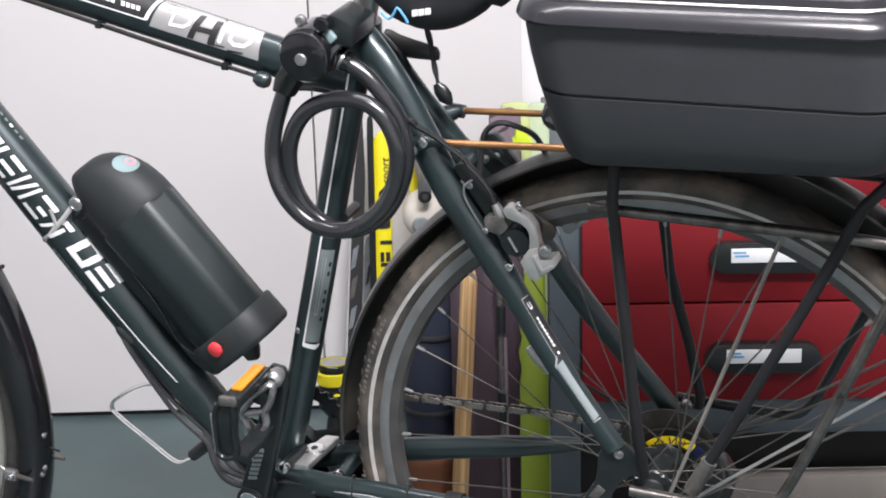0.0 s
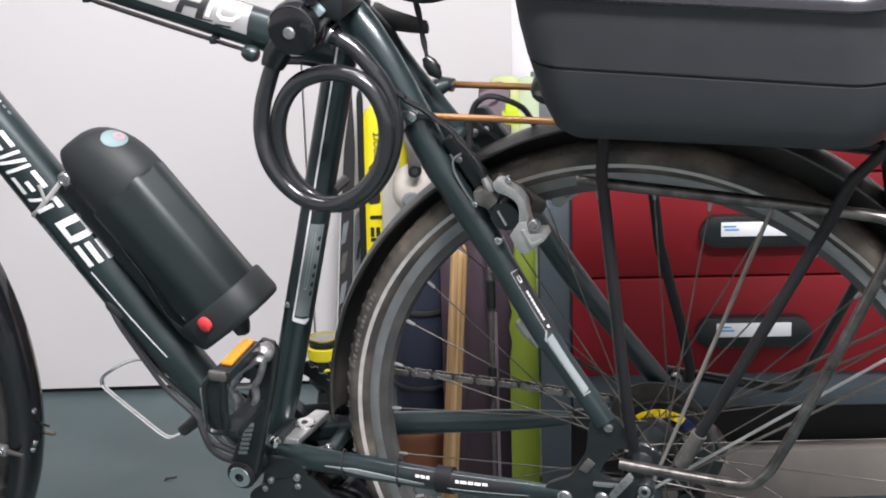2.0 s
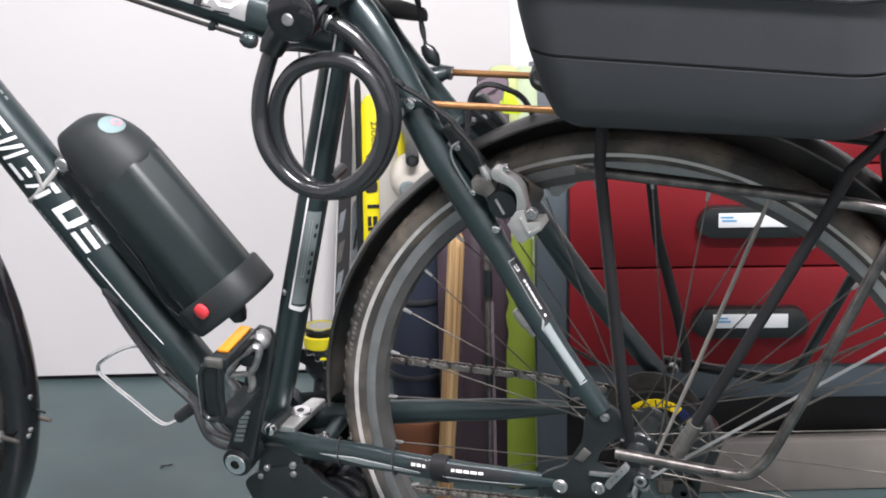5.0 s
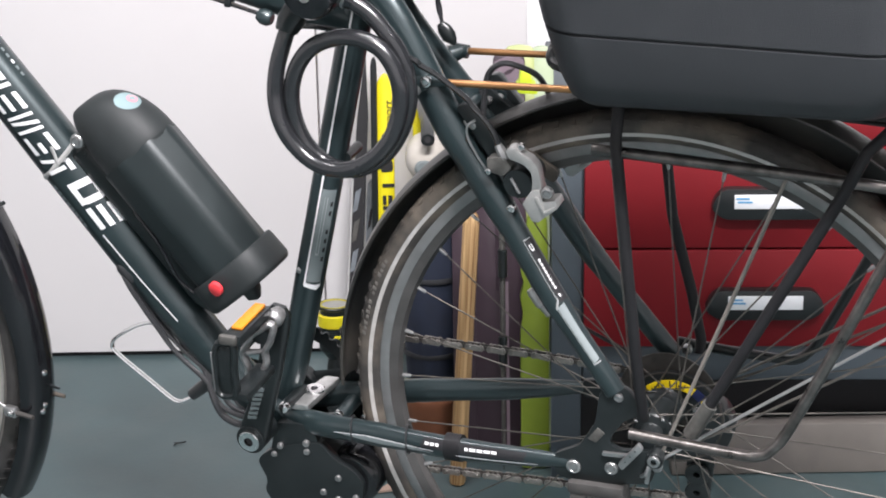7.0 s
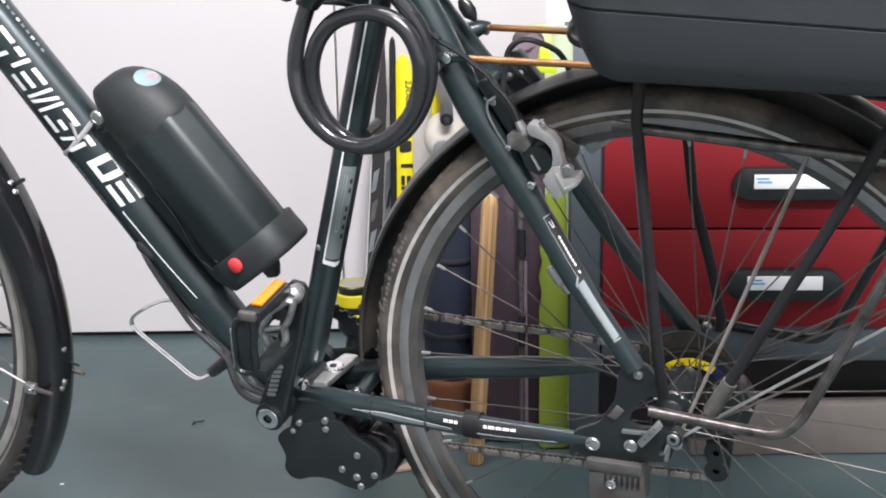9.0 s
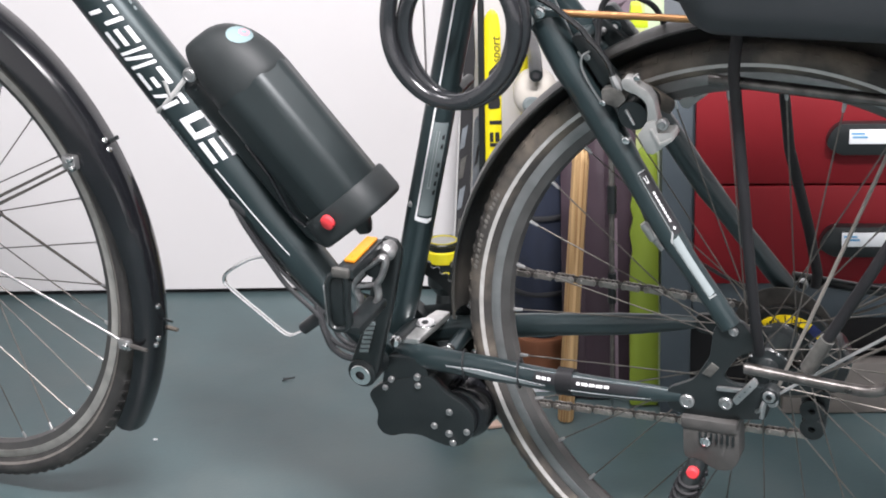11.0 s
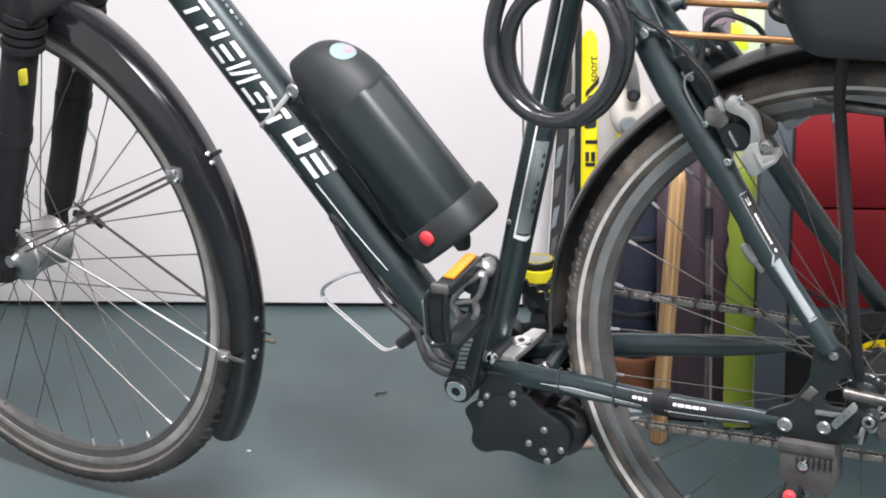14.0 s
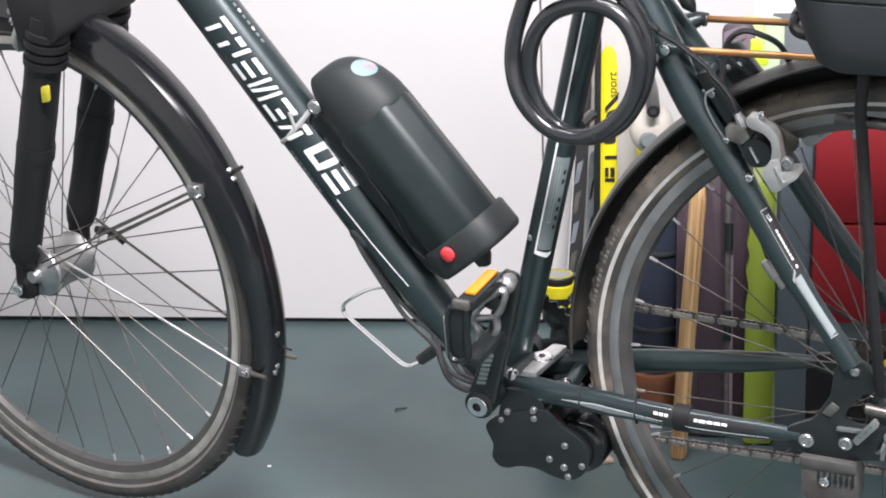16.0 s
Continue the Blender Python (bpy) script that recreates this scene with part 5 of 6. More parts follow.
for q in (((T0 +0.0353, 67.8), (T0 +0.0427, 69.8), (T0 +0.0349, -4.3), (T0 +0.0274, -4.9)), ((T0 +0.0552, 66.4), (T0 +0.0631, 67.9), (T0 +0.0599, -4.5), (T0 +0.0511, -6.3)), ((T0 +0.0371, 33.3), (T0 +0.0571, 36.1), (T0 +0.0566, 21.4), (T0 +0.0357, 18.0))):
    skin("dark_mark", TT, [q], "ink", top_tube, "black printed character", lift=0.0012)
for q in (((T0 +0.0653, 80.8), (T0 +0.0624, 8.3), (T0 +0.0669, 6.4), (T0 +0.0698, 76.8)), ((T0 +0.0805, 52.2), (T0 +0.0954, 65.4), (T0 +0.0946, 83.2), (T0 +0.0798, 65.3)), ((T0 +0.0923, 66.8), (T0 +0.1002, 52.2), (T0 +0.1016, 64.2), (T0 +0.0938, 83.9)), ((T0 +0.0984, 64.6), (T0 +0.0974, 32.1), (T0 +0.1008, 31.0), (T0 +0.1018, 63.1)), ((T0 +0.0988, 40.8), (T0 +0.0912, 20.7), (T0 +0.0934, 13.1), (T0 +0.1011, 32.7)), ((T0 +0.0939, 24.3), (T0 +0.0800, 19.3), (T0 +0.0804, 9.2), (T0 +0.0943, 14.2)), ((T0 +0.0830, 17.4), (T0 +0.0761, 29.6), (T0 +0.0744, 20.9), (T0 +0.0812, 8.7)), ((T0 +0.0777, 19.9), (T0 +0.0788, 45.2), (T0 +0.0755, 46.8), (T0 +0.0743, 21.4)), ((T0 +0.0776, 36.6), (T0 +0.0831, 57.9), (T0 +0.0805, 67.3), (T0 +0.0751, 43.8))):
    skin("light_mark", TT, [q], "decal", top_tube, "white printed characters", lift=0.0009)
for q in (((T0 +0.0600, 0.1), (T0 +0.0720, 2.5), (T0 +0.0721, -1.1), (T0 +0.0600, -3.6)), ((T0 +0.0753, -2.7), (T0 +0.0938, 1.7), (T0 +0.0938, -3.5), (T0 +0.0753, -8.1)), ((T0 +0.0616, 84.0), (T0 +0.0624, 87.7), (T0 +0.0693, 67.2), (T0 +0.0685, 64.2))):
    skin("dark_mark", TT, [q], "ink", top_tube, lift=0.0012)
skin("dark_panel", TT, [((T0 - 0.20, 6), (T0 - 0.022, 6), (T0 - 0.014, 86), (T0 - 0.20, 86))], "ink", top_tube, "black printed panel")
for q in (((T0 - 0.20, 4), (T0 - 0.024, 4), (T0 - 0.024, 8), (T0 - 0.20, 8)), ((T0 - 0.026, 4), (T0 - 0.021, 6), (T0 - 0.012, 86), (T0 - 0.016, 86))):
    skin("panel_outline", TT, [q], "decal", top_tube, lift=0.0009)
for k in range(11):
    if k != 6:
        skin("small_mark", TT, [((T0 - 0.098 + 0.0062 * k, 24), (T0 - 0.0935 + 0.0062 * k, 24), (T0 - 0.0945 + 0.0062 * k, 36), (T0 - 0.099 + 0.0062 * k, 36))], "decal", top_tube, lift=0.0009)

ST = ([(-0.452, 0, 0.300), (-0.4285, 0, 0.366), (-0.3765, 0, 0.552), (-0.3225, 0, 0.747), (-0.2975, 0, 0.838)], [0.0172] * 5, 1.0)
skin("grey_panel", ST, [((0.186, -62), (0.306, -62), (0.306, -8), (0.186, -8))], "decalgrey", seat_tube, "grey printed panel")
skin("panel_outline", ST, [((0.180, -6), (0.56, -6), (0.56, 1), (0.180, 1)), ((0.176, -52), (0.182, -60), (0.184, -4), (0.179, 1)), ((0.179, -62), (0.184, -66), (0.182, -40), (0.176, -40))], "decal", seat_tube, "white panel outline")
for k in range(7):
    if k != 4:
        skin("dark_mark", ST, [((0.214 + 0.0118 * k, -55), (0.2205 + 0.0118 * k, -55), (0.2195 + 0.0118 * k, -45), (0.2145 + 0.0118 * k, -45))], "ink", seat_tube, lift=0.0009)
skin("light_mark", ST, [((0.222, -34), (0.296, -34), (0.296, -31), (0.222, -31)), ((0.222, -34), (0.224, -34), (0.224, -22), (0.222, -22)), ((0.222, -24), (0.296, -24), (0.296, -22), (0.222, -22))], "silver", seat_tube, lift=0.0009)

SS = (NEAR_STAY, NEAR_STAY_R, 0.8)
near_stay = [o for o in bike.children if o.name.startswith("seat_stay")][0]
L1 = 0.323


def stay_print(name, quads, *rest, **extra):
    """A print on the upper side of the near seat stay."""
    return skin(name, SS, [tuple((s, th + (20 if s < L1 + 0.07 else 14)) for s, th in q) for q in quads], *rest, **extra)


stay_print("panel_outline", [((L1, 12), (L1 + 0.070, 16), (L1 + 0.070, 18), (L1, 14)), ((L1 - 0.0006, 14), (L1 + 0.0006, 12), (L1 + 0.0006, 50), (L1 - 0.0006, 48)), ((L1 + 0.068, 16), (L1 + 0.078, -8), (L1 + 0.081, -6), (L1 + 0.072, 20)), ((L1 + 0.076, -5), (L1 + 0.150, -5), (L1 + 0.150, -3), (L1 + 0.076, -3)), ((L1 + 0.148, -5), (L1 + 0.1495, -3), (L1 + 0.1495, 36), (L1 + 0.148, 36))], "silver", near_stay, "white outline", lift=0.0009)
stay_print("dark_panel", [((L1, 18), (L1 + 0.074, 22), (L1 + 0.074, 66), (L1, 64))], "ink", near_stay)
stay_print("white_panel", [((L1 + 0.078, -1), (L1 + 0.148, -1), (L1 + 0.146, 36), (L1 + 0.076, 36))], "palegrey", near_stay, "pale grey panel")
stay_print("light_mark", [((L1 + 0.006, 24), (L1 + 0.013, 25), (L1 + 0.013, 28), (L1 + 0.006, 27)), ((L1 + 0.012, 25), (L1 + 0.0138, 25), (L1 + 0.0138, 38), (L1 + 0.012, 38)), ((L1 + 0.006, 35), (L1 + 0.013, 35), (L1 + 0.013, 38), (L1 + 0.006, 38))], "decal", near_stay, lift=0.0009)
for k in range(10):
    if k != 8:
        stay_print("small_mark", [((L1 + 0.024 + 0.0046 * k, 27), (L1 + 0.0274 + 0.0046 * k, 27), (L1 + 0.0274 + 0.0046 * k, 36), (L1 + 0.024 + 0.0046 * k, 36))], "decal", near_stay, lift=0.0009)

CS = (catmull([(-0.440, -0.020, 0.300), (-0.390, -0.038, 0.305), (-0.300, -0.054, 0.3115), (-0.200, -0.062, 0.3125), (-0.078, -0.066, 0.3185)], 4), [0.0158] * 5 + [0.0150] * 4 + [0.0138] * 4 + [0.0126, 0.0115, 0.0098, 0.0070], 0.72)
near_cs = [o for o in bike.children if o.name.startswith("chain_stay")][0]
skin("grey_swoosh", CS, [((0.088, 2), (0.16, 8), (0.215, -20), (0.150, -22))], "decalgrey", near_cs, "grey printed swoosh")
skin("white_line", CS, [((0.086, 2), (0.13, 9), (0.13, 13), (0.086, 5)), ((0.13, 9), (0.212, -8), (0.212, -5), (0.13, 13)), ((0.240, -12), (0.334, -20), (0.334, -16), (0.240, -8))], "decal", near_cs, lift=0.0009)
skin("dark_panel", CS, [((0.196, 4), (0.318, -4), (0.322, 50), (0.200, 56))], "ink", near_cs)
for s, w in ((0.202, 0.005), (0.2085, 0.005), (0.215, 0.004), (0.250, 0.004), (0.2555, 0.0075), (0.2645, 0.0065), (0.2725, 0.0075), (0.2815, 0.0060)):
    skin("light_mark", CS, [((s, 20), (s + w, 19.5), (s + w, 34), (s, 34.5))], "decal", near_cs, lift=0.0009)
# strap and thin ties round the chain stay
part("strap_band", sweep([on_tube(*CS, 0.224, 0, -0.012), on_tube(*CS, 0.243, 0, -0.012)], [0.0164, 0.0161], 18, flat=0.8), "forkblack", near_cs, "black rubber strap")
for s in (0.105, 0.176):
    c = on_tube(*CS, s, 0, -0.0115)
    part("thin_tie", sweep([c + Vector((math.cos(a) * 0.002, -math.cos(a) * 0.0125, math.sin(a) * 0.0172)) for a in [2 * math.pi * k / 20 for k in range(21)]], 0.0013, 6), "cable", near_cs)
# gear cable with barrel adjuster near the far stay
wire("gear_cable", [(-0.190, 0.030, 0.700), (-0.160, 0.030, 0.560), (-0.136, 0.020, 0.475), (-0.090, 0.050, 0.420), (-0.020, 0.075, 0.370)], 0.0022, "cable", bike, "black gear cable")
part("barrel_adjuster", sweep([(-0.142, 0.018, 0.478), (-0.140, 0.018, 0.475), (-0.131, 0.020, 0.459), (-0.130, 0.020, 0.457), (-0.123, 0.022, 0.446)], [0.004, 0.0056, 0.0056, 0.0032, 0.0032], 12), "clampalloy", bike, "silver barrel adjuster")


# ---- things on the bicycle ----
def loft(sections, corner=0.3, n=10, cap=True, bm=None):
    """Rounded rectangles (u0, u1, v0, v1, w, r) joined one above the other."""
    bm = bm or bmesh.new()
    rings = []
    for u0, u1, v0, v1, w, r in sections:
        ring = []
        for cx, cy, a0 in ((u1 - r, v1 - r, 0), (u0 + r, v1 - r, 90), (u0 + r, v0 + r, 180), (u1 - r, v0 + r, 270)):
            for k in range(n + 1):
                a = radians(a0 + 90 * k / n)
                ring.append(bm.verts.new((cx + r * math.cos(a), cy + r * math.sin(a), w)))
        rings.append(ring)
    m = len(rings[0])
    for a, b in zip(rings, rings[1:]):
        for k in range(m):
            bm.faces.new((a[k], a[(k + 1) % m], b[(k + 1) % m], b[k]))
    if cap:
        bm.faces.new(rings[0])
        bm.faces.new(rings[-1])
    return bm


case = thing("luggage_box", "charcoal plastic top case with glossy lid on the carrier", "top case", BIKE @ pose(-0.05, 0, 0.80, 0, 1.4, 0) @ pose(0.05, 0, -0.80))
bm = loft([(-0.020, 0.228, -0.125, 0.125, 0.7475, 0.035), (-0.037, 0.242, -0.144, 0.144, 0.7555, 0.04), (-0.045, 0.249, -0.153, 0.153, 0.764, 0.042), (-0.0534, 0.256, -0.160, 0.160, 0.785, 0.044), (-0.0600, 0.261, -0.166, 0.166, 0.812, 0.046), (-0.0655, 0.264, -0.169, 0.169, 0.8310, 0.048), (-0.0635, 0.262, -0.1668, 0.1668, 0.8320, 0.048), (-0.0637, 0.2622, -0.1670, 0.1670, 0.8335, 0.048), (-0.0665, 0.265, -0.1700, 0.1700, 0.8350, 0.048), (-0.0725, 0.268, -0.173, 0.173, 0.866, 0.048), (-0.076, 0.270, -0.175, 0.175, 0.893, 0.048), (-0.076, 0.270, -0.175, 0.175, 0.898, 0.048)], n=12)
for vert in bm.verts:        # the floor of the tub rises towards the back, where the end wall is steeper
    u, z = vert.co.x, vert.co.z
    k = max(0.0, min(1.0, (u + 0.045) / 0.12))
    vert.co.z += 0.0095 * k * k * (3 - 2 * k) * max(0.0, min(1.0, (0.80 - z) / 0.045))
    if u > 0.1:
        vert.co.x += 0.012 * max(0.0, min(1.0, (0.875 - z) / 0.05))
part("tub", bm, "box", case, "grained charcoal lower shell")
part("lid", loft([(-0.078, 0.272, -0.177, 0.177, 0.898, 0.05), (-0.082, 0.276, -0.1812, 0.1812, 0.8998, 0.052), (-0.083, 0.277, -0.1825, 0.1825, 0.9025, 0.052), (-0.0820, 0.2762, -0.1814, 0.1814, 0.9065, 0.052), (-0.0800, 0.2745, -0.1790, 0.1790, 0.9110, 0.052), (-0.0765, 0.2715, -0.1755, 0.1755, 0.9150, 0.052), (-0.0722, 0.2685, -0.1705, 0.1705, 0.9182, 0.052), (-0.070, 0.266, -0.1655, 0.1655, 0.9200, 0.052), (-0.0685, 0.265, -0.1640, 0.1640, 0.9290, 0.052), (-0.066, 0.263, -0.160, 0.160, 0.9325, 0.052), (-0.062, 0.260, -0.154, 0.154, 0.948, 0.052), (-0.040, 0.245, -0.135, 0.135, 0.985, 0.05), (0.01, 0.20, -0.09, 0.09, 1.005, 0.05)], n=12), "boxlid", case, "glossy black stepped lid")
part("bright_line", loft([(-0.0725, 0.2685, -0.1665, 0.1665, 0.9195, 0.052), (-0.0730, 0.2690, -0.1672, 0.1672, 0.9212, 0.052), (-0.0720, 0.2680, -0.1660, 0.1660, 0.9228, 0.052)], n=12, cap=False), "alloy", case, "thin bright line round the lid step")
part("mount_plate", block(0.02, 0.20, -0.07, 0.07, 0.7462, 0.764, 0.002), "black", case)

lock = thing("cable_lock", "black coiled cable lock hanging from the top tube", "bicycle lock", BIKE)
coil = [(-0.288, -0.062, 0.821), (-0.271, -0.062, 0.810), (-0.256, -0.063, 0.794), (-0.240, -0.063, 0.771), (-0.233, -0.063, 0.745), (-0.234, -0.064, 0.715), (-0.246, -0.064, 0.683), (-0.268, -0.065, 0.655), (-0.298, -0.066, 0.640), (-0.326, -0.067, 0.643), (-0.348, -0.068, 0.661), (-0.360, -0.069, 0.687), (-0.362, -0.070, 0.718), (-0.353, -0.071, 0.748), (-0.334, -0.072, 0.772), (-0.308, -0.073, 0.784), (-0.282, -0.075, 0.787), (-0.259, -0.076, 0.780), (-0.243, -0.078, 0.763), (-0.235, -0.080, 0.738), (-0.238, -0.081, 0.710), (-0.250, -0.083, 0.682), (-0.273, -0.084, 0.659), (-0.302, -0.083, 0.646), (-0.331, -0.082, 0.648), (-0.355, -0.081, 0.664), (-0.371, -0.080, 0.688), (-0.378, -0.075, 0.717), (-0.375, -0.071, 0.747), (-0.367, -0.067, 0.773), (-0.360, -0.062, 0.793)]
part("cable", sweep(catmull(coil, 6), 0.0088, 16), "lockvinyl", lock, "thick black vinyl-covered cable")
head = part("lock_head", lathe([(0.00001, -0.098), (0.019, -0.0985), (0.0245, -0.0965), (0.0275, -0.092), (0.0285, -0.085), (0.0285, -0.046), (0.024, -0.042), (0.00001, -0.042)], (-0.321, 0, 0.836), 40, closed=False), "gloss", lock, "glossy black lock head")
part("head_seam", lathe([(0.0252, -0.0970), (0.0262, -0.0966), (0.0262, -0.0950), (0.0252, -0.0950)], (-0.321, 0, 0.836), 32, -60, 150), "dark", head)
part("keyhole_cover", disc((-0.322, 0, 0.8345), 0.0064, -0.1005, -0.097, 18), "dullalloy", head, "worn steel key cover")
part("thumb_flap", plate(round_outline([(-0.308, 0.848), (-0.294, 0.844), (-0.293, 0.824), (-0.308, 0.824)], 0.006, 3), -0.102, -0.096, 0.0015), "gloss", head)
part("cable_ferrule", sweep([(-0.304, -0.062, 0.830), (-0.296, -0.062, 0.826), (-0.289, -0.0622, 0.822), (-0.285, -0.0625, 0.8195)], [0.0118, 0.0118, 0.0108, 0.0094], 18), "gloss", lock, "glossy black cable collar")
part("collar_ring", sweep([(-0.2935, -0.062, 0.8246), (-0.2910, -0.0621, 0.8231)], 0.0116, 18), "alloy", lock, "narrow steel ring")
part("cable_socket", sweep([(-0.345, -0.060, 0.815), (-0.3575, -0.062, 0.798), (-0.362, -0.063, 0.789)], [0.014, 0.0145, 0.0125], 16), "black", lock)
part("frame_holder", plate(round_outline([(-0.316, 0.860), (-0.296, 0.876), (-0.270, 0.864), (-0.274, 0.842), (-0.298, 0.846)], 0.005, 3), -0.078, -0.024, 0.003), "black", lock, "black frame holder")
part("holder_face", plate(round_outline([(-0.316, 0.851), (-0.298, 0.863), (-0.288, 0.852), (-0.306, 0.839)], 0.003, 2), -0.084, -0.077, 0.001), "sticker", lock, "grey square plate")
part("holder_screw", sweep([(-0.300, -0.080, 0.868), (-0.300, -0.090, 0.868), (-0.300, -0.092, 0.868)], [0.0085, 0.0085, 0.0060], 18, side=(1, 0, 0)), "gloss", lock, "black thumb screw")
bolt(lock, -0.332, -0.068, 0.866, 0.006, "screw", "alloy")

bag = thing("saddle_pouch", "black nylon pouch with blue print under the saddle", "saddle bag", BIKE)
bm = bmesh.new()
rings = []
for i in range(17):
    t = i / 16
    u = -0.272 + 0.165 * t
    bottom = 0.876 - 0.034 * math.sin(math.pi * min(1, t * 1.25 + 0.04)) ** 0.7 if t < 0.77 else 0.862 + 0.03 * (t - 0.77) / 0.23
    hw = 0.040 * (1 - (2 * t - 0.9) ** 4 * 0.5)
    top = 0.945
    ring = []
    for k in range(24):
        a = 2 * math.pi * k / 24
        ring.append(bm.verts.new((u, math.copysign(abs(math.cos(a)) ** 0.7, math.cos(a)) * max(hw, 0.005), (bottom + top) / 2 + (top - bottom) / 2 * math.copysign(abs(math.sin(a)) ** 0.8, math.sin(a)))))
    rings.append(ring)
for a, b in zip(rings, rings[1:]):
    for k in range(24):
        bm.faces.new((a[k], a[(k + 1) % 24], b[(k + 1) % 24], b[k]))
bm.faces.new(rings[0])
bm.faces.new(rings[-1])
part("pouch", bm, "fabric", bag)
part("blue_print", sweep(catmull([(-0.256, -0.0405, 0.868), (-0.249, -0.0410, 0.862), (-0.243, -0.0410, 0.866), (-0.238, -0.0410, 0.873), (-0.232, -0.0410, 0.866), (-0.228, -0.0405, 0.858)], 4), 0.0014, 6), "inkblue", bag, "blue curved print")
for k in range(3):
    part("print_bar", plate([(-0.222 + 0.007 * k, 0.865 + 0.001 * k), (-0.2165 + 0.007 * k, 0.866 + 0.001 * k), (-0.2165 + 0.007 * k, 0.872 + 0.001 * k), (-0.222 + 0.007 * k, 0.871 + 0.001 * k)], -0.0425, -0.0400, 0), "decal", bag)
part("cord", sweep(catmull([(-0.227, 0, 0.850), (-0.222, 0, 0.828), (-0.220, 0, 0.806), (-0.218, 0, 0.790), (-0.217, 0, 0.782)], 4), [0.0028, 0.0026, 0.0030, 0.0036, 0.0034, 0.0028, 0.0024, 0.0026, 0.0028, 0.0032, 0.0034, 0.0030, 0.0024, 0.0020, 0.0020, 0.0022, 0.0024], 8), "fabric", bag, "black draw cord")
part("toggle", sweep([(-0.219, 0, 0.782), (-0.215, 0, 0.776), (-0.210, 0, 0.768), (-0.206, 0, 0.763), (-0.204, 0, 0.760)], [0.004, 0.008, 0.0085, 0.005, 0.002], 12, flat=0.7), "black", bag, "black cord toggle")

# ---- white cupboard behind ----
cup = thing("wall_cupboard", "white laminate cupboard front behind the bicycle", "cupboard", Matrix.Translation((0, 1.078, 0)))
part("carcass", block(-2.6, -0.1005, 0.020, 0.030, 0.012, 2.3, 0.002), "white", cup)
part("cupboard_door", block(-2.6, -1.553, 0, 0.019, 0.010, 2.28, 0.0015), "white", cup)
part("cupboard_door", block(-1.550, -0.4545, 0, 0.019, 0.010, 2.28, 0.0015), "white", cup)
part("cupboard_door", block(-0.4515, -0.1005, 0, 0.019, 0.010, 2.28, 0.0015), "white", cup)
# the shadow gap under the doors is painted as a near-black strip
part("toe_shade_strip", block(-2.59, -0.105, 0.012, 0.016, 0.0, 0.012, 0), "dark", cup, "near-black strip painting the shadow gap at the floor")

# ---- red drawer cabinet ----
YD = 0.545
cab = thing("drawer_cabinet", "blue-grey cabinet with red drawers and black label pulls", "drawer cabinet", Matrix.Translation((-0.03, YD, 0)) @ Matrix.Rotation(radians(-2.4), 4, "Z") @ Matrix.Translation((0.03, 0, 0)))
part("body", block(-0.092, 0.78, 0.014, 0.52, 0.155, 0.553, 0.002), "bluegrey", cab)
part("stile", block(-0.092, -0.049, 0.0, 0.0135, 0.0, 0.553, 0.002), "bluegrey", cab, "blue-grey front stile")
part("plinth_rail", block(-0.046, 0.78, 0.002, 0.0135, 0.153, 0.205, 0.002), "bluegrey", cab, "blue-grey lower rail")
# near-black block stands in for the shadow below the cabinet
part("base_shade_block", block(-0.046, 0.78, 0.10, 0.5, 0.0, 0.154, 0.0), "dark", cab)
for z0, z1 in ((0.207, 0.3515), (0.3545, 0.499), (0.502, 0.549)):
    d = part("drawer", block(-0.046, 0.62, -0.006, 0.0135, z0, z1, 0.0025), "red", cab, "red lacquered drawer front")
    if z1 > 0.52:
        continue
    zc = z1 - 0.0725
    x0 = 0.128 if z0 > 0.3 else 0.124
    part("pull", plate(round_outline([(x0, zc - 0.012), (x0 + 0.020, zc - 0.026), (x0 + 0.148, zc - 0.026), (x0 + 0.168, zc - 0.012), (x0 + 0.162, zc + 0.006), (x0 + 0.150, zc + 0.018), (x0 + 0.018, zc + 0.018), (x0 + 0.006, zc + 0.006)], 0.008, 3), -0.024, -0.005, 0.004), "black", d, "black plastic pull")
    part("paper_label", block(x0 + 0.0315, x0 + 0.136, -0.0262, -0.0235, zc - 0.0095, zc + 0.0105, 0.0004), "paper", d, "white paper label")
    for k, (a, b) in enumerate(((0.034, 0.052), (0.036, 0.056))):
        part("print_bar", block(x0 + a, x0 + b, -0.0268, -0.0258, zc + 0.004 - 0.005 * k, zc + 0.0065 - 0.005 * k, 0), "inkblue", d)
tagged(part("floor_board", block(0.085, 0.80, 0.545, 0.575, 0.001, 0.080, 0.003), "beige"), "beige board standing on the floor under the cabinet", "board")

# ---- corner clutter ----
def ski(name, x0, x1, z1, y_foot, y_top, mat, label, tip=0.03, thick=0.018, category="ski", lean=0.0, tip_side=0.5):
    """A leaning board; returns its Empty and its local size. Front face towards -y."""
    h = math.hypot(z1, y_top - y_foot)
    m = Matrix.Translation(((x0 + x1) / 2, y_foot, 0)) @ Matrix.Rotation(lean, 4, "Y") @ Matrix.Rotation(-math.atan2(y_top - y_foot, z1), 4, "X")
    ob = thing(name, label, category, m)
    w = (x1 - x0) / 2
    pts = [(-w, 0.004), (w, 0.004), (w, h - tip), (w * 0.8 if tip_side > 0.4 else w, h - tip * 0.35), (w * (2 * tip_side - 1), h), (-w * 0.8, h - tip * 0.35), (-w, h - tip)]
    part("blade", plate(round_outline(pts, 0.006, 3), 0, thick, 0.002), mat, ob)
    return ob, w, h


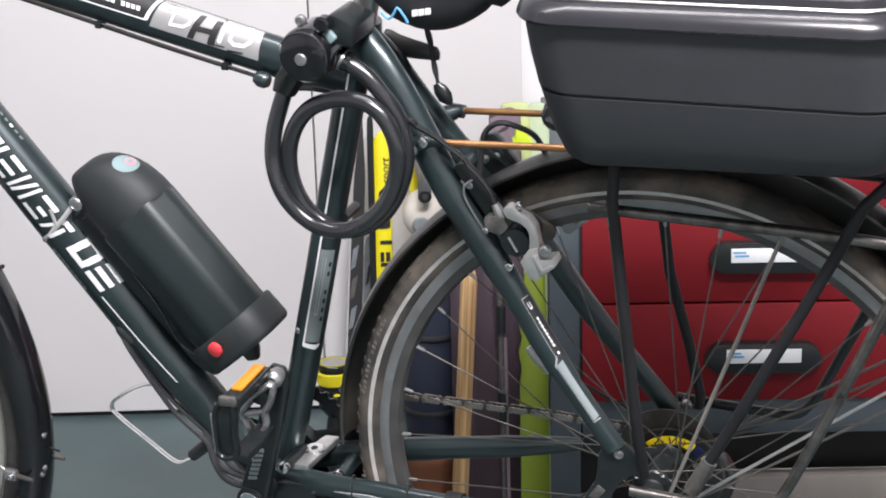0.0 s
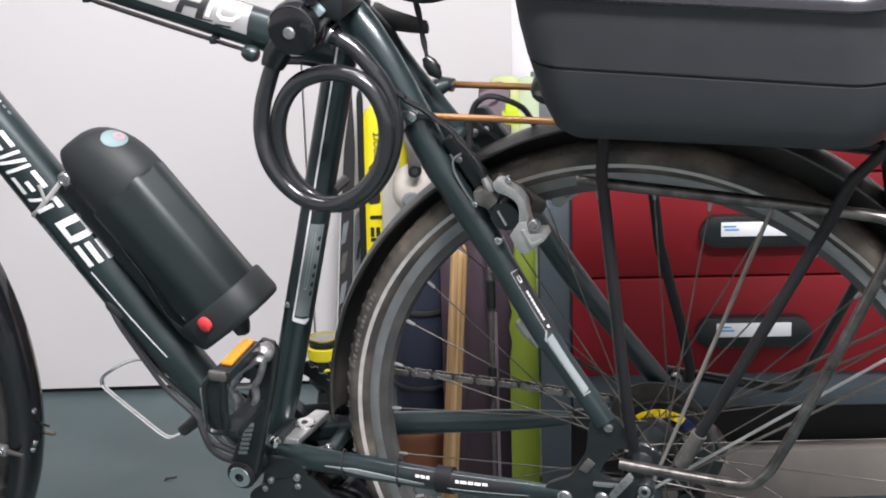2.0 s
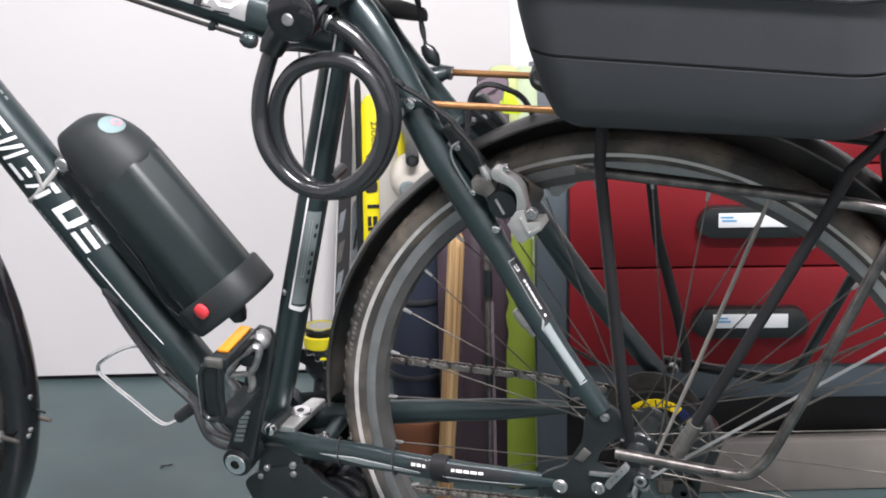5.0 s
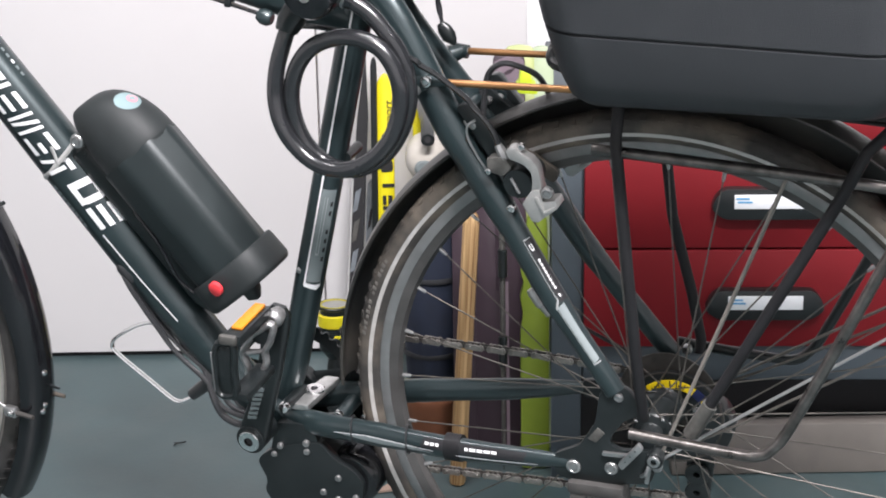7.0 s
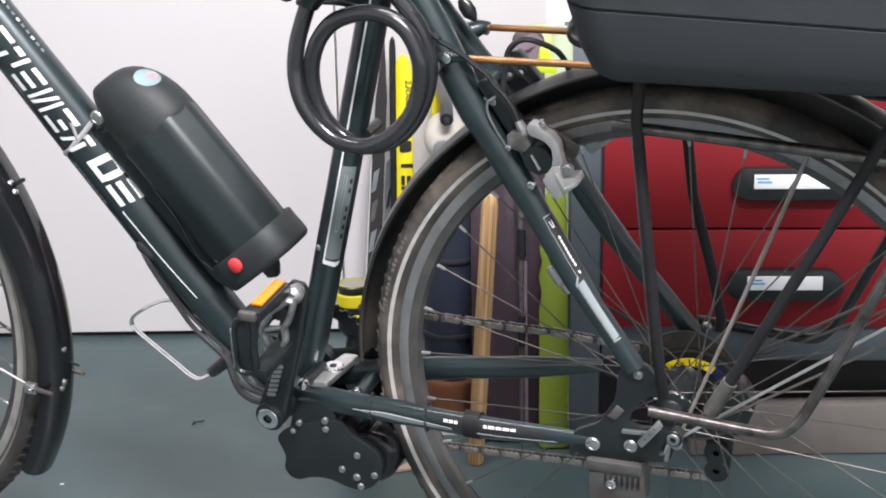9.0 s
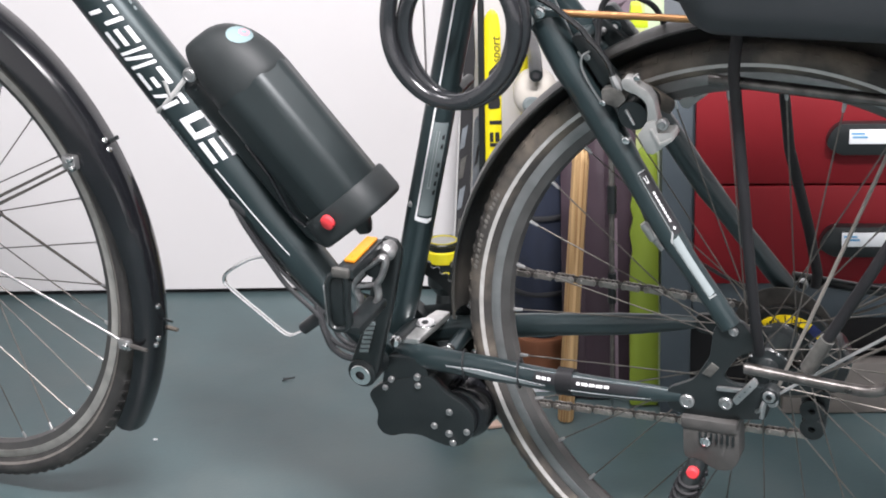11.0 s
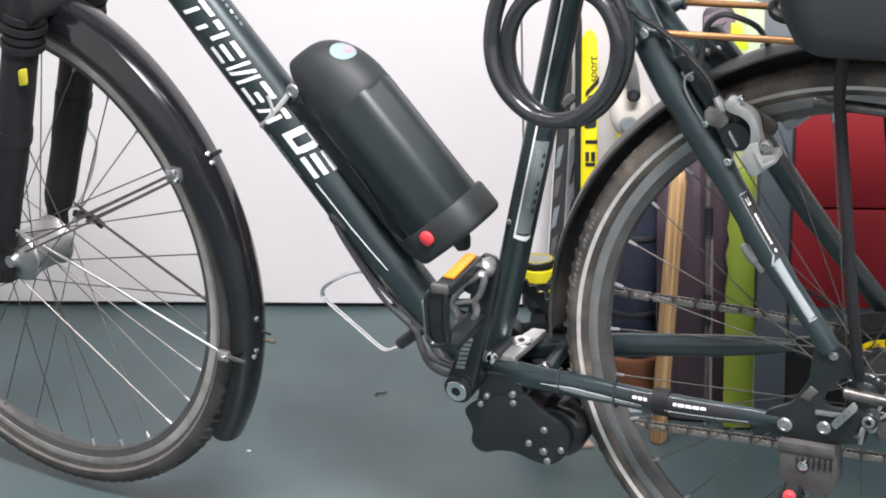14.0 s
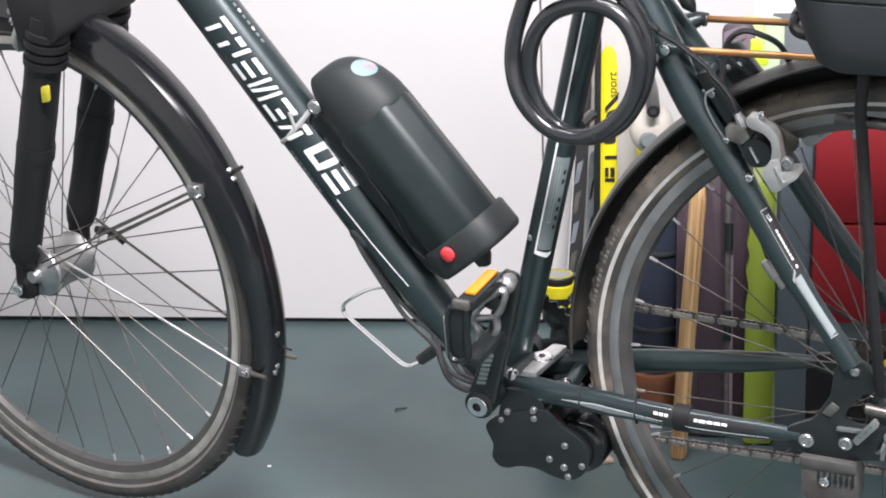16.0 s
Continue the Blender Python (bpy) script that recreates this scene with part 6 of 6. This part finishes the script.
yel, yw, yh = ski("yellow_ski", -0.3545, -0.3265, 0.516, 0.965, 1.01, "yellow", "yellow ski with black lettering leaning on the cupboard", tip=0.035, lean=0.005)
letters = [(0.165, 0.026, "B"), (0.203, 0.006, "I"), (0.228, 0.024, "O"), (0.270, 0.044, "W")]
for z, length, ch in letters:
    z += 0.124
    if ch == "B":
        part("letter_block", plate([(-0.006, z), (0.010, z), (0.010, z + 0.006), (-0.006, z + 0.006)], -0.0015, 0.0008, 0), "ink", yel)
        part("letter_block", plate([(-0.006, z + 0.008), (0.000, z + 0.008), (0.000, z + 0.024), (-0.006, z + 0.024)], -0.0015, 0.0008, 0), "ink", yel)
        part("letter_block", plate([(0.003, z + 0.008), (0.010, z + 0.008), (0.010, z + 0.024), (0.003, z + 0.024)], -0.0015, 0.0008, 0), "ink", yel)
    elif ch == "I":
        part("letter_block", plate([(-0.006, z), (0.014, z), (0.014, z + 0.006), (-0.006, z + 0.006)], -0.0015, 0.0008, 0), "ink", yel)
    elif ch == "O":
        part("letter_block", plate(round_outline([(-0.008, z), (0.012, z + 0.002), (0.012, z + 0.020), (-0.008, z + 0.020)], 0.005, 3), -0.0015, 0.0008, 0), "ink", yel)
    else:
        part("letter_block", plate([(-0.006, z), (0.016, z + 0.012), (0.016, z + 0.020), (-0.002, z + 0.012)], -0.0015, 0.0008, 0), "ink", yel)
        part("letter_block", plate([(-0.006, z + 0.010), (0.016, z + 0.034), (0.016, z + 0.044), (-0.006, z + 0.020)], -0.0015, 0.0008, 0), "ink", yel)
txt = bpy.data.curves.new("sport", "FONT")
txt.body, txt.size, txt.extrude, txt.shear = "sport", 0.020, 0.0004, 0.2
tob = new("small_lettering", txt)
bpy.context.view_layer.update()
tme = bpy.data.meshes.new_from_object(tob)
bpy.data.objects.remove(tob)
tob = new("small_lettering", tme)
tme.materials.append(M["ink"])
tob.parent = yel
tob.matrix_local = Matrix.Translation((0.0125, -0.0006, 0.428)) @ Matrix(((0, -1, 0, 0), (0, 0, -1, 0), (1, 0, 0, 0), (0, 0, 0, 1)))
ski("second_yellow_ski", -0.2930, -0.2800, 0.456, 0.985, 1.03, "yellow", "second yellow ski behind the first", tip=0.03)
gs, gw, gh = ski("patterned_ski", -0.4185, -0.3960, 0.545, 0.985, 1.02, "dark", "black ski with grey streaks leaning on the cupboard", tip=0.30, lean=0.0714)
for k in range(6):
    z = 0.02 + 0.052 * k
    part("grey_streak", plate([(-gw * 0.86, z), (-gw * 0.15, z + 0.006), (gw * 0.30, z + 0.044), (-gw * 0.55, z + 0.036)], -0.001, 0.001, 0), "streakgrey" if k % 2 else "weldgrey", gs)
part("pale_edge", plate([(-gw - 0.0012, 0.006), (-gw + 0.0012, 0.006), (-gw + 0.0012, 0.335), (-gw - 0.0012, 0.335)], -0.0008, 0.006, 0), "clear", gs, "pale steel edge")
g2, g2w, g2h = ski("grey_ski", -0.3870, -0.3730, 0.330, 1.000, 1.03, "streakgrey", "short blue-grey ski leaning on the cupboard", tip=0.02, lean=0.045)
for k in range(4):
    z = 0.05 + 0.065 * k
    part("dark_streak", plate([(-g2w * 0.7, z), (g2w * 0.1, z + 0.008), (g2w * 0.7, z + 0.045), (-g2w * 0.1, z + 0.034)], -0.001, 0.001, 0), "ink", g2)
ski("narrow_black_ski", -0.3665, -0.3560, 0.545, 0.955, 1.0, "black", "narrow black ski beside the yellow one", tip=0.02, lean=0.012)

plum, plw, plh = ski("plum_ski", -0.198, -0.150, 0.552, 0.60, 0.70, "purple", "plum coloured ski leaning in the corner", tip=0.015, tip_side=0.7)
part("edge_strip", plate([(plw - 0.004, 0.006), (plw + 0.0006, 0.006), (plw + 0.0006, plh - 0.03), (plw - 0.004, plh - 0.03)], -0.0008, 0.004, 0), "mauve", plum, "mauve edge strip")
pk, pw, ph = ski("patterned_plum_ski", -0.168, -0.122, 0.610, 0.615, 0.69, "purple", "plum ski with mauve patterned tip leaning in the corner", tip=0.012, tip_side=0.7)
part("mauve_tip", plate([(-pw * 0.94, 0.40), (pw * 0.94, 0.43), (pw * 0.94, ph - 0.014), (pw * 0.3, ph - 0.004), (-pw * 0.94, ph - 0.016)], -0.0008, 0.002, 0), "mauve", pk, "mauve printed tip")
for k in range(7):
    z = 0.42 + 0.026 * k
    part("plum_patch", plate([(-pw * 0.7, z), (pw * 0.1, z + 0.006), (pw * 0.5, z + 0.016), (-pw * 0.2, z + 0.009)], -0.0016, 0.001, 0), "purple", pk)
ski("lime_ski", -0.150, -0.108, 0.616, 0.635, 0.70, "limepale", "pale lime green ski leaning in the corner", tip=0.008)
ski("pale_ski", -0.112, -0.080, 0.614, 0.645, 0.70, "palegreen", "pale green ski leaning in the corner", tip=0.010)
ski("dark_plum_ski", -0.232, -0.196, 0.46, 0.605, 0.68, "purple", "dark plum ski in the corner", tip=0.02)
lime = thing("lime_board", "lime green shaped board standing upright on the floor", "board", Matrix.Translation((-0.0035, 0.575, 0)))
part("blade", plate(round_outline([(-0.131, 0.003), (-0.089, 0.003), (-0.090, 0.270), (-0.093, 0.392), (-0.106, 0.402), (-0.120, 0.394), (-0.124, 0.372), (-0.128, 0.325), (-0.131, 0.310), (-0.126, 0.292), (-0.132, 0.270), (-0.127, 0.245), (-0.131, 0.22)], 0.006, 3), 0.0, 0.014, 0.002), "green", lime)
clip_ = thing("lime_strap", "bright lime strap hooked over the skis", "strap", Matrix.Translation((0, 0.60, 0)))
part("strap_body", plate(round_outline([(-0.136, 0.566), (-0.108, 0.564), (-0.110, 0.578), (-0.116, 0.580), (-0.118, 0.596), (-0.132, 0.597), (-0.134, 0.580), (-0.138, 0.578)], 0.004, 3), 0.0, 0.03, 0.003), "lime", clip_)

stick = thing("wooden_stick", "ribbed pine stick leaning against the skis", "stick", Matrix.Translation((-0.2300, 0.530, 0)) @ Matrix.Rotation(radians(3.6), 4, "Y"))
bm = bmesh.new()
ring_pts = []
for k in range(40):
    a = 2 * math.pi * k / 40
    r = 0.0112 + (0.0006 if k % 4 < 2 else -0.0004)
    ring_pts.append((r * math.cos(a), r * math.sin(a)))
rings = []
for z, s in ((0.002, 0.9), (0.006, 1.0), (0.20, 1.0), (0.395, 1.0), (0.409, 0.82), (0.416, 0.45)):
    rings.append([bm.verts.new((x * s, y * s, z)) for x, y in ring_pts])
for a, b in zip(rings, rings[1:]):
    for k in range(40):
        bm.faces.new((a[k], a[(k + 1) % 40], b[(k + 1) % 40], b[k]))
bm.faces.new(rings[0])
bm.faces.new(rings[-1])
part("shaft", bm, "wood", stick, angle=60)

pole = thing("ski_pole", "thin grey ski pole standing in the corner", "ski pole", Matrix.Translation((-0.160, 0.575, 0)))
part("pole_shaft", sweep([(0, 0, 0.03), (0, 0.02, 0.40)], [0.0028, 0.0045], 12), "weldgrey", pole)
part("pole_tip", sweep([(0, 0, 0.002), (0, 0, 0.035)], [0.0016, 0.0030], 8), "chrome", pole)
part("pole_joint", sweep([(0, 0.004, 0.165), (0, 0.006, 0.21)], 0.0062, 12), "black", pole)
part("pole_joint", sweep([(0, 0.011, 0.30), (0, 0.013, 0.34)], 0.0068, 12), "black", pole)

roll_ = thing("navy_bag", "dark navy rolled fabric bag standing in a terracotta tub", "bag", Matrix.Translation((-0.262, 0.70, 0)))
bm = bmesh.new()
rings = []
for i in range(15):
    t = i / 14
    z = 0.078 + 0.275 * t
    r = 0.046 * (0.86 + 0.14 * math.sin(math.pi * t) + 0.03 * math.sin(7 * t))
    rings.append([bm.verts.new((r * math.cos(a) * (1 + 0.05 * math.sin(3 * a + 4 * t)), r * math.sin(a) * (1 + 0.04 * math.cos(4 * a + 3 * t)), z)) for a in [2 * math.pi * k / 28 for k in range(28)]])
for a, b in zip(rings, rings[1:]):
    for k in range(28):
        bm.faces.new((a[k], a[(k + 1) % 28], b[(k + 1) % 28], b[k]))
bm.faces.new(rings[0])
bm.faces.new(rings[-1])
part("roll", bm, "navy", roll_)
for z in (0.15, 0.27):
    part("strap", sweep([(0.0462 * math.cos(a), 0.0462 * math.sin(a), z) for a in [2 * math.pi * k / 28 for k in range(29)]], 0.0022, 6, flat=2.0, side=(0, 0, 1)), "fabric", roll_, "black woven strap")
tub = thing("terracotta_tub", "terracotta coloured tub on the floor", "tub", Matrix.Translation((-0.262, 0.70, 0)))
part("tub_wall", sweep([(0, 0, 0.001), (0, 0, 0.004), (0, 0, 0.062), (0, 0, 0.072), (0, 0, 0.077)], [0.040, 0.043, 0.048, 0.051, 0.050], 32, side=(1, 0, 0)), "terra", tub)

helm = thing("cream_lamp_bowl", "cream plastic dome hanging on a dark peg in the cupboard front", "bowl", Matrix.Translation((-0.268, 0.86, 0.408)))
part("dome", sweep([(0, -0.042, 0.0), (0, -0.040, 0), (0, -0.034, 0), (0, -0.020, 0), (0, 0.0, 0), (0, 0.030, 0), (0, 0.042, 0)], [0.010, 0.018, 0.0265, 0.0335, 0.0368, 0.0368, 0.033], 40, side=(1, 0, 0), flat=0.95), "cream", helm)
part("inner_dish", sweep([(-0.004, -0.0440, -0.006), (-0.004, -0.0405, -0.006), (-0.004, -0.0360, -0.006)], [0.011, 0.0150, 0.0165], 28, side=(1, 0, 0)), "decalgrey", helm, "grey recessed centre")
part("peg", sweep([(0.002, -0.066, 0.0455), (0.002, -0.064, 0.0457), (0.0, 0.04, 0.052), (-0.012, 0.2165, 0.058)], [0.0092, 0.0106, 0.0106, 0.0120], 18, side=(1, 0, 0)), "black", helm, "black round peg")
part("peg_hole", sweep([(0.002, -0.0668, 0.0455), (0.002, -0.0655, 0.0455)], [0.0050, 0.0056], 16, side=(1, 0, 0)), "dark", helm)

tin = thing("yellow_strap_reel", "yellow and black strap reel standing behind the crank", "reel", Matrix.Translation((-0.402, 0.56, 0.0)))
part("reel_rim", lathe_up([(0.0205, 0.2665), (0.0236, 0.2665), (0.0250, 0.2680), (0.0250, 0.2705), (0.0238, 0.2718), (0.0212, 0.2712)], 48), "black", tin, "dark milled rim")
part("reel_ring", lathe_up([(0.0190, 0.2690), (0.0210, 0.2690), (0.0210, 0.2722), (0.0190, 0.2722)], 48), "dullyellow", tin, "thin yellow inner ring")
part("reel_window", sweep([(0, 0, 0.2640), (0, 0, 0.2700), (0, 0, 0.2708)], [0.0200, 0.0198, 0.0190], 40, side=(1, 0, 0)), "greywindow", tin, "grey translucent top")
part("reel_core", sweep([(0, 0, 0.2590), (0, 0, 0.2668)], [0.0215, 0.0218], 40, side=(1, 0, 0)), "black", tin)
part("reel_base", sweep([(0, 0, 0.2400), (0, 0, 0.2420), (0, 0, 0.2575), (0, 0, 0.2592)], [0.0225, 0.0248, 0.0248, 0.0225], 48, side=(1, 0, 0)), "yellow", tin, "yellow band")
part("reel_groove", sweep([(0, 0, 0.2330), (0, 0, 0.2402)], [0.0232, 0.0230], 40, side=(1, 0, 0)), "black", tin)
for k in range(9):
    a = 2 * math.pi * k / 9
    part("yellow_tab", sweep([(0.0236 * math.cos(a + d), 0.0236 * math.sin(a + d), 0.2285) for d in (-0.2, -0.07, 0.07, 0.2)], [0.0022, 0.0034, 0.0034, 0.0022], 8, side=(0, 0, 1), flat=0.8), "yellow", tin)
part("reel_post", sweep([(0, 0, 0.0), (0, 0, 0.06), (0, 0, 0.19), (0, 0, 0.205), (0, 0, 0.2335)], [0.034, 0.030, 0.012, 0.024, 0.0242], 24, side=(1, 0, 0)), "black", tin)

# ---- small things on the floor ----
crumb = thing("plant_sprig", "small dark dried sprig on the floor", "debris", Matrix.Translation((-0.661, 0.690, 0.0)))
part("sprig_stem", sweep(catmull([(-0.007, -0.006, 0.0015), (-0.001, 0.0, 0.003), (0.006, 0.004, 0.002), (0.010, 0.008, 0.0015)], 4), 0.0011, 6), "dark", crumb)
part("sprig_tip", sweep([(-0.001, 0.0, 0.003), (-0.007, 0.004, 0.0015)], 0.0009, 6), "dark", crumb)
tagged(part("paper_chip", block(-0.828, -0.822, 0.475, 0.479, 0.0, 0.0015, 0.0003), "paper"), "tiny white paper chip on the floor", "debris")
tagged(part("paper_scrap", plate([(-0.284, 0.0), (-0.252, 0.0), (-0.256, 0.016), (-0.280, 0.013)], 0.634, 0.648, 0.001), "paper"), "folded white paper scrap on the floor", "debris")
tagged(part("cardboard_scrap", plate([(-0.348, 0.500), (-0.322, 0.506), (-0.330, 0.526)], 0.001, 0.006, 0.0008, plane="uv"), material("pinkish_card", (0.42, 0.30, 0.24), 0.8, vary=0.1)), "pinkish cardboard scrap on the floor", "debris")
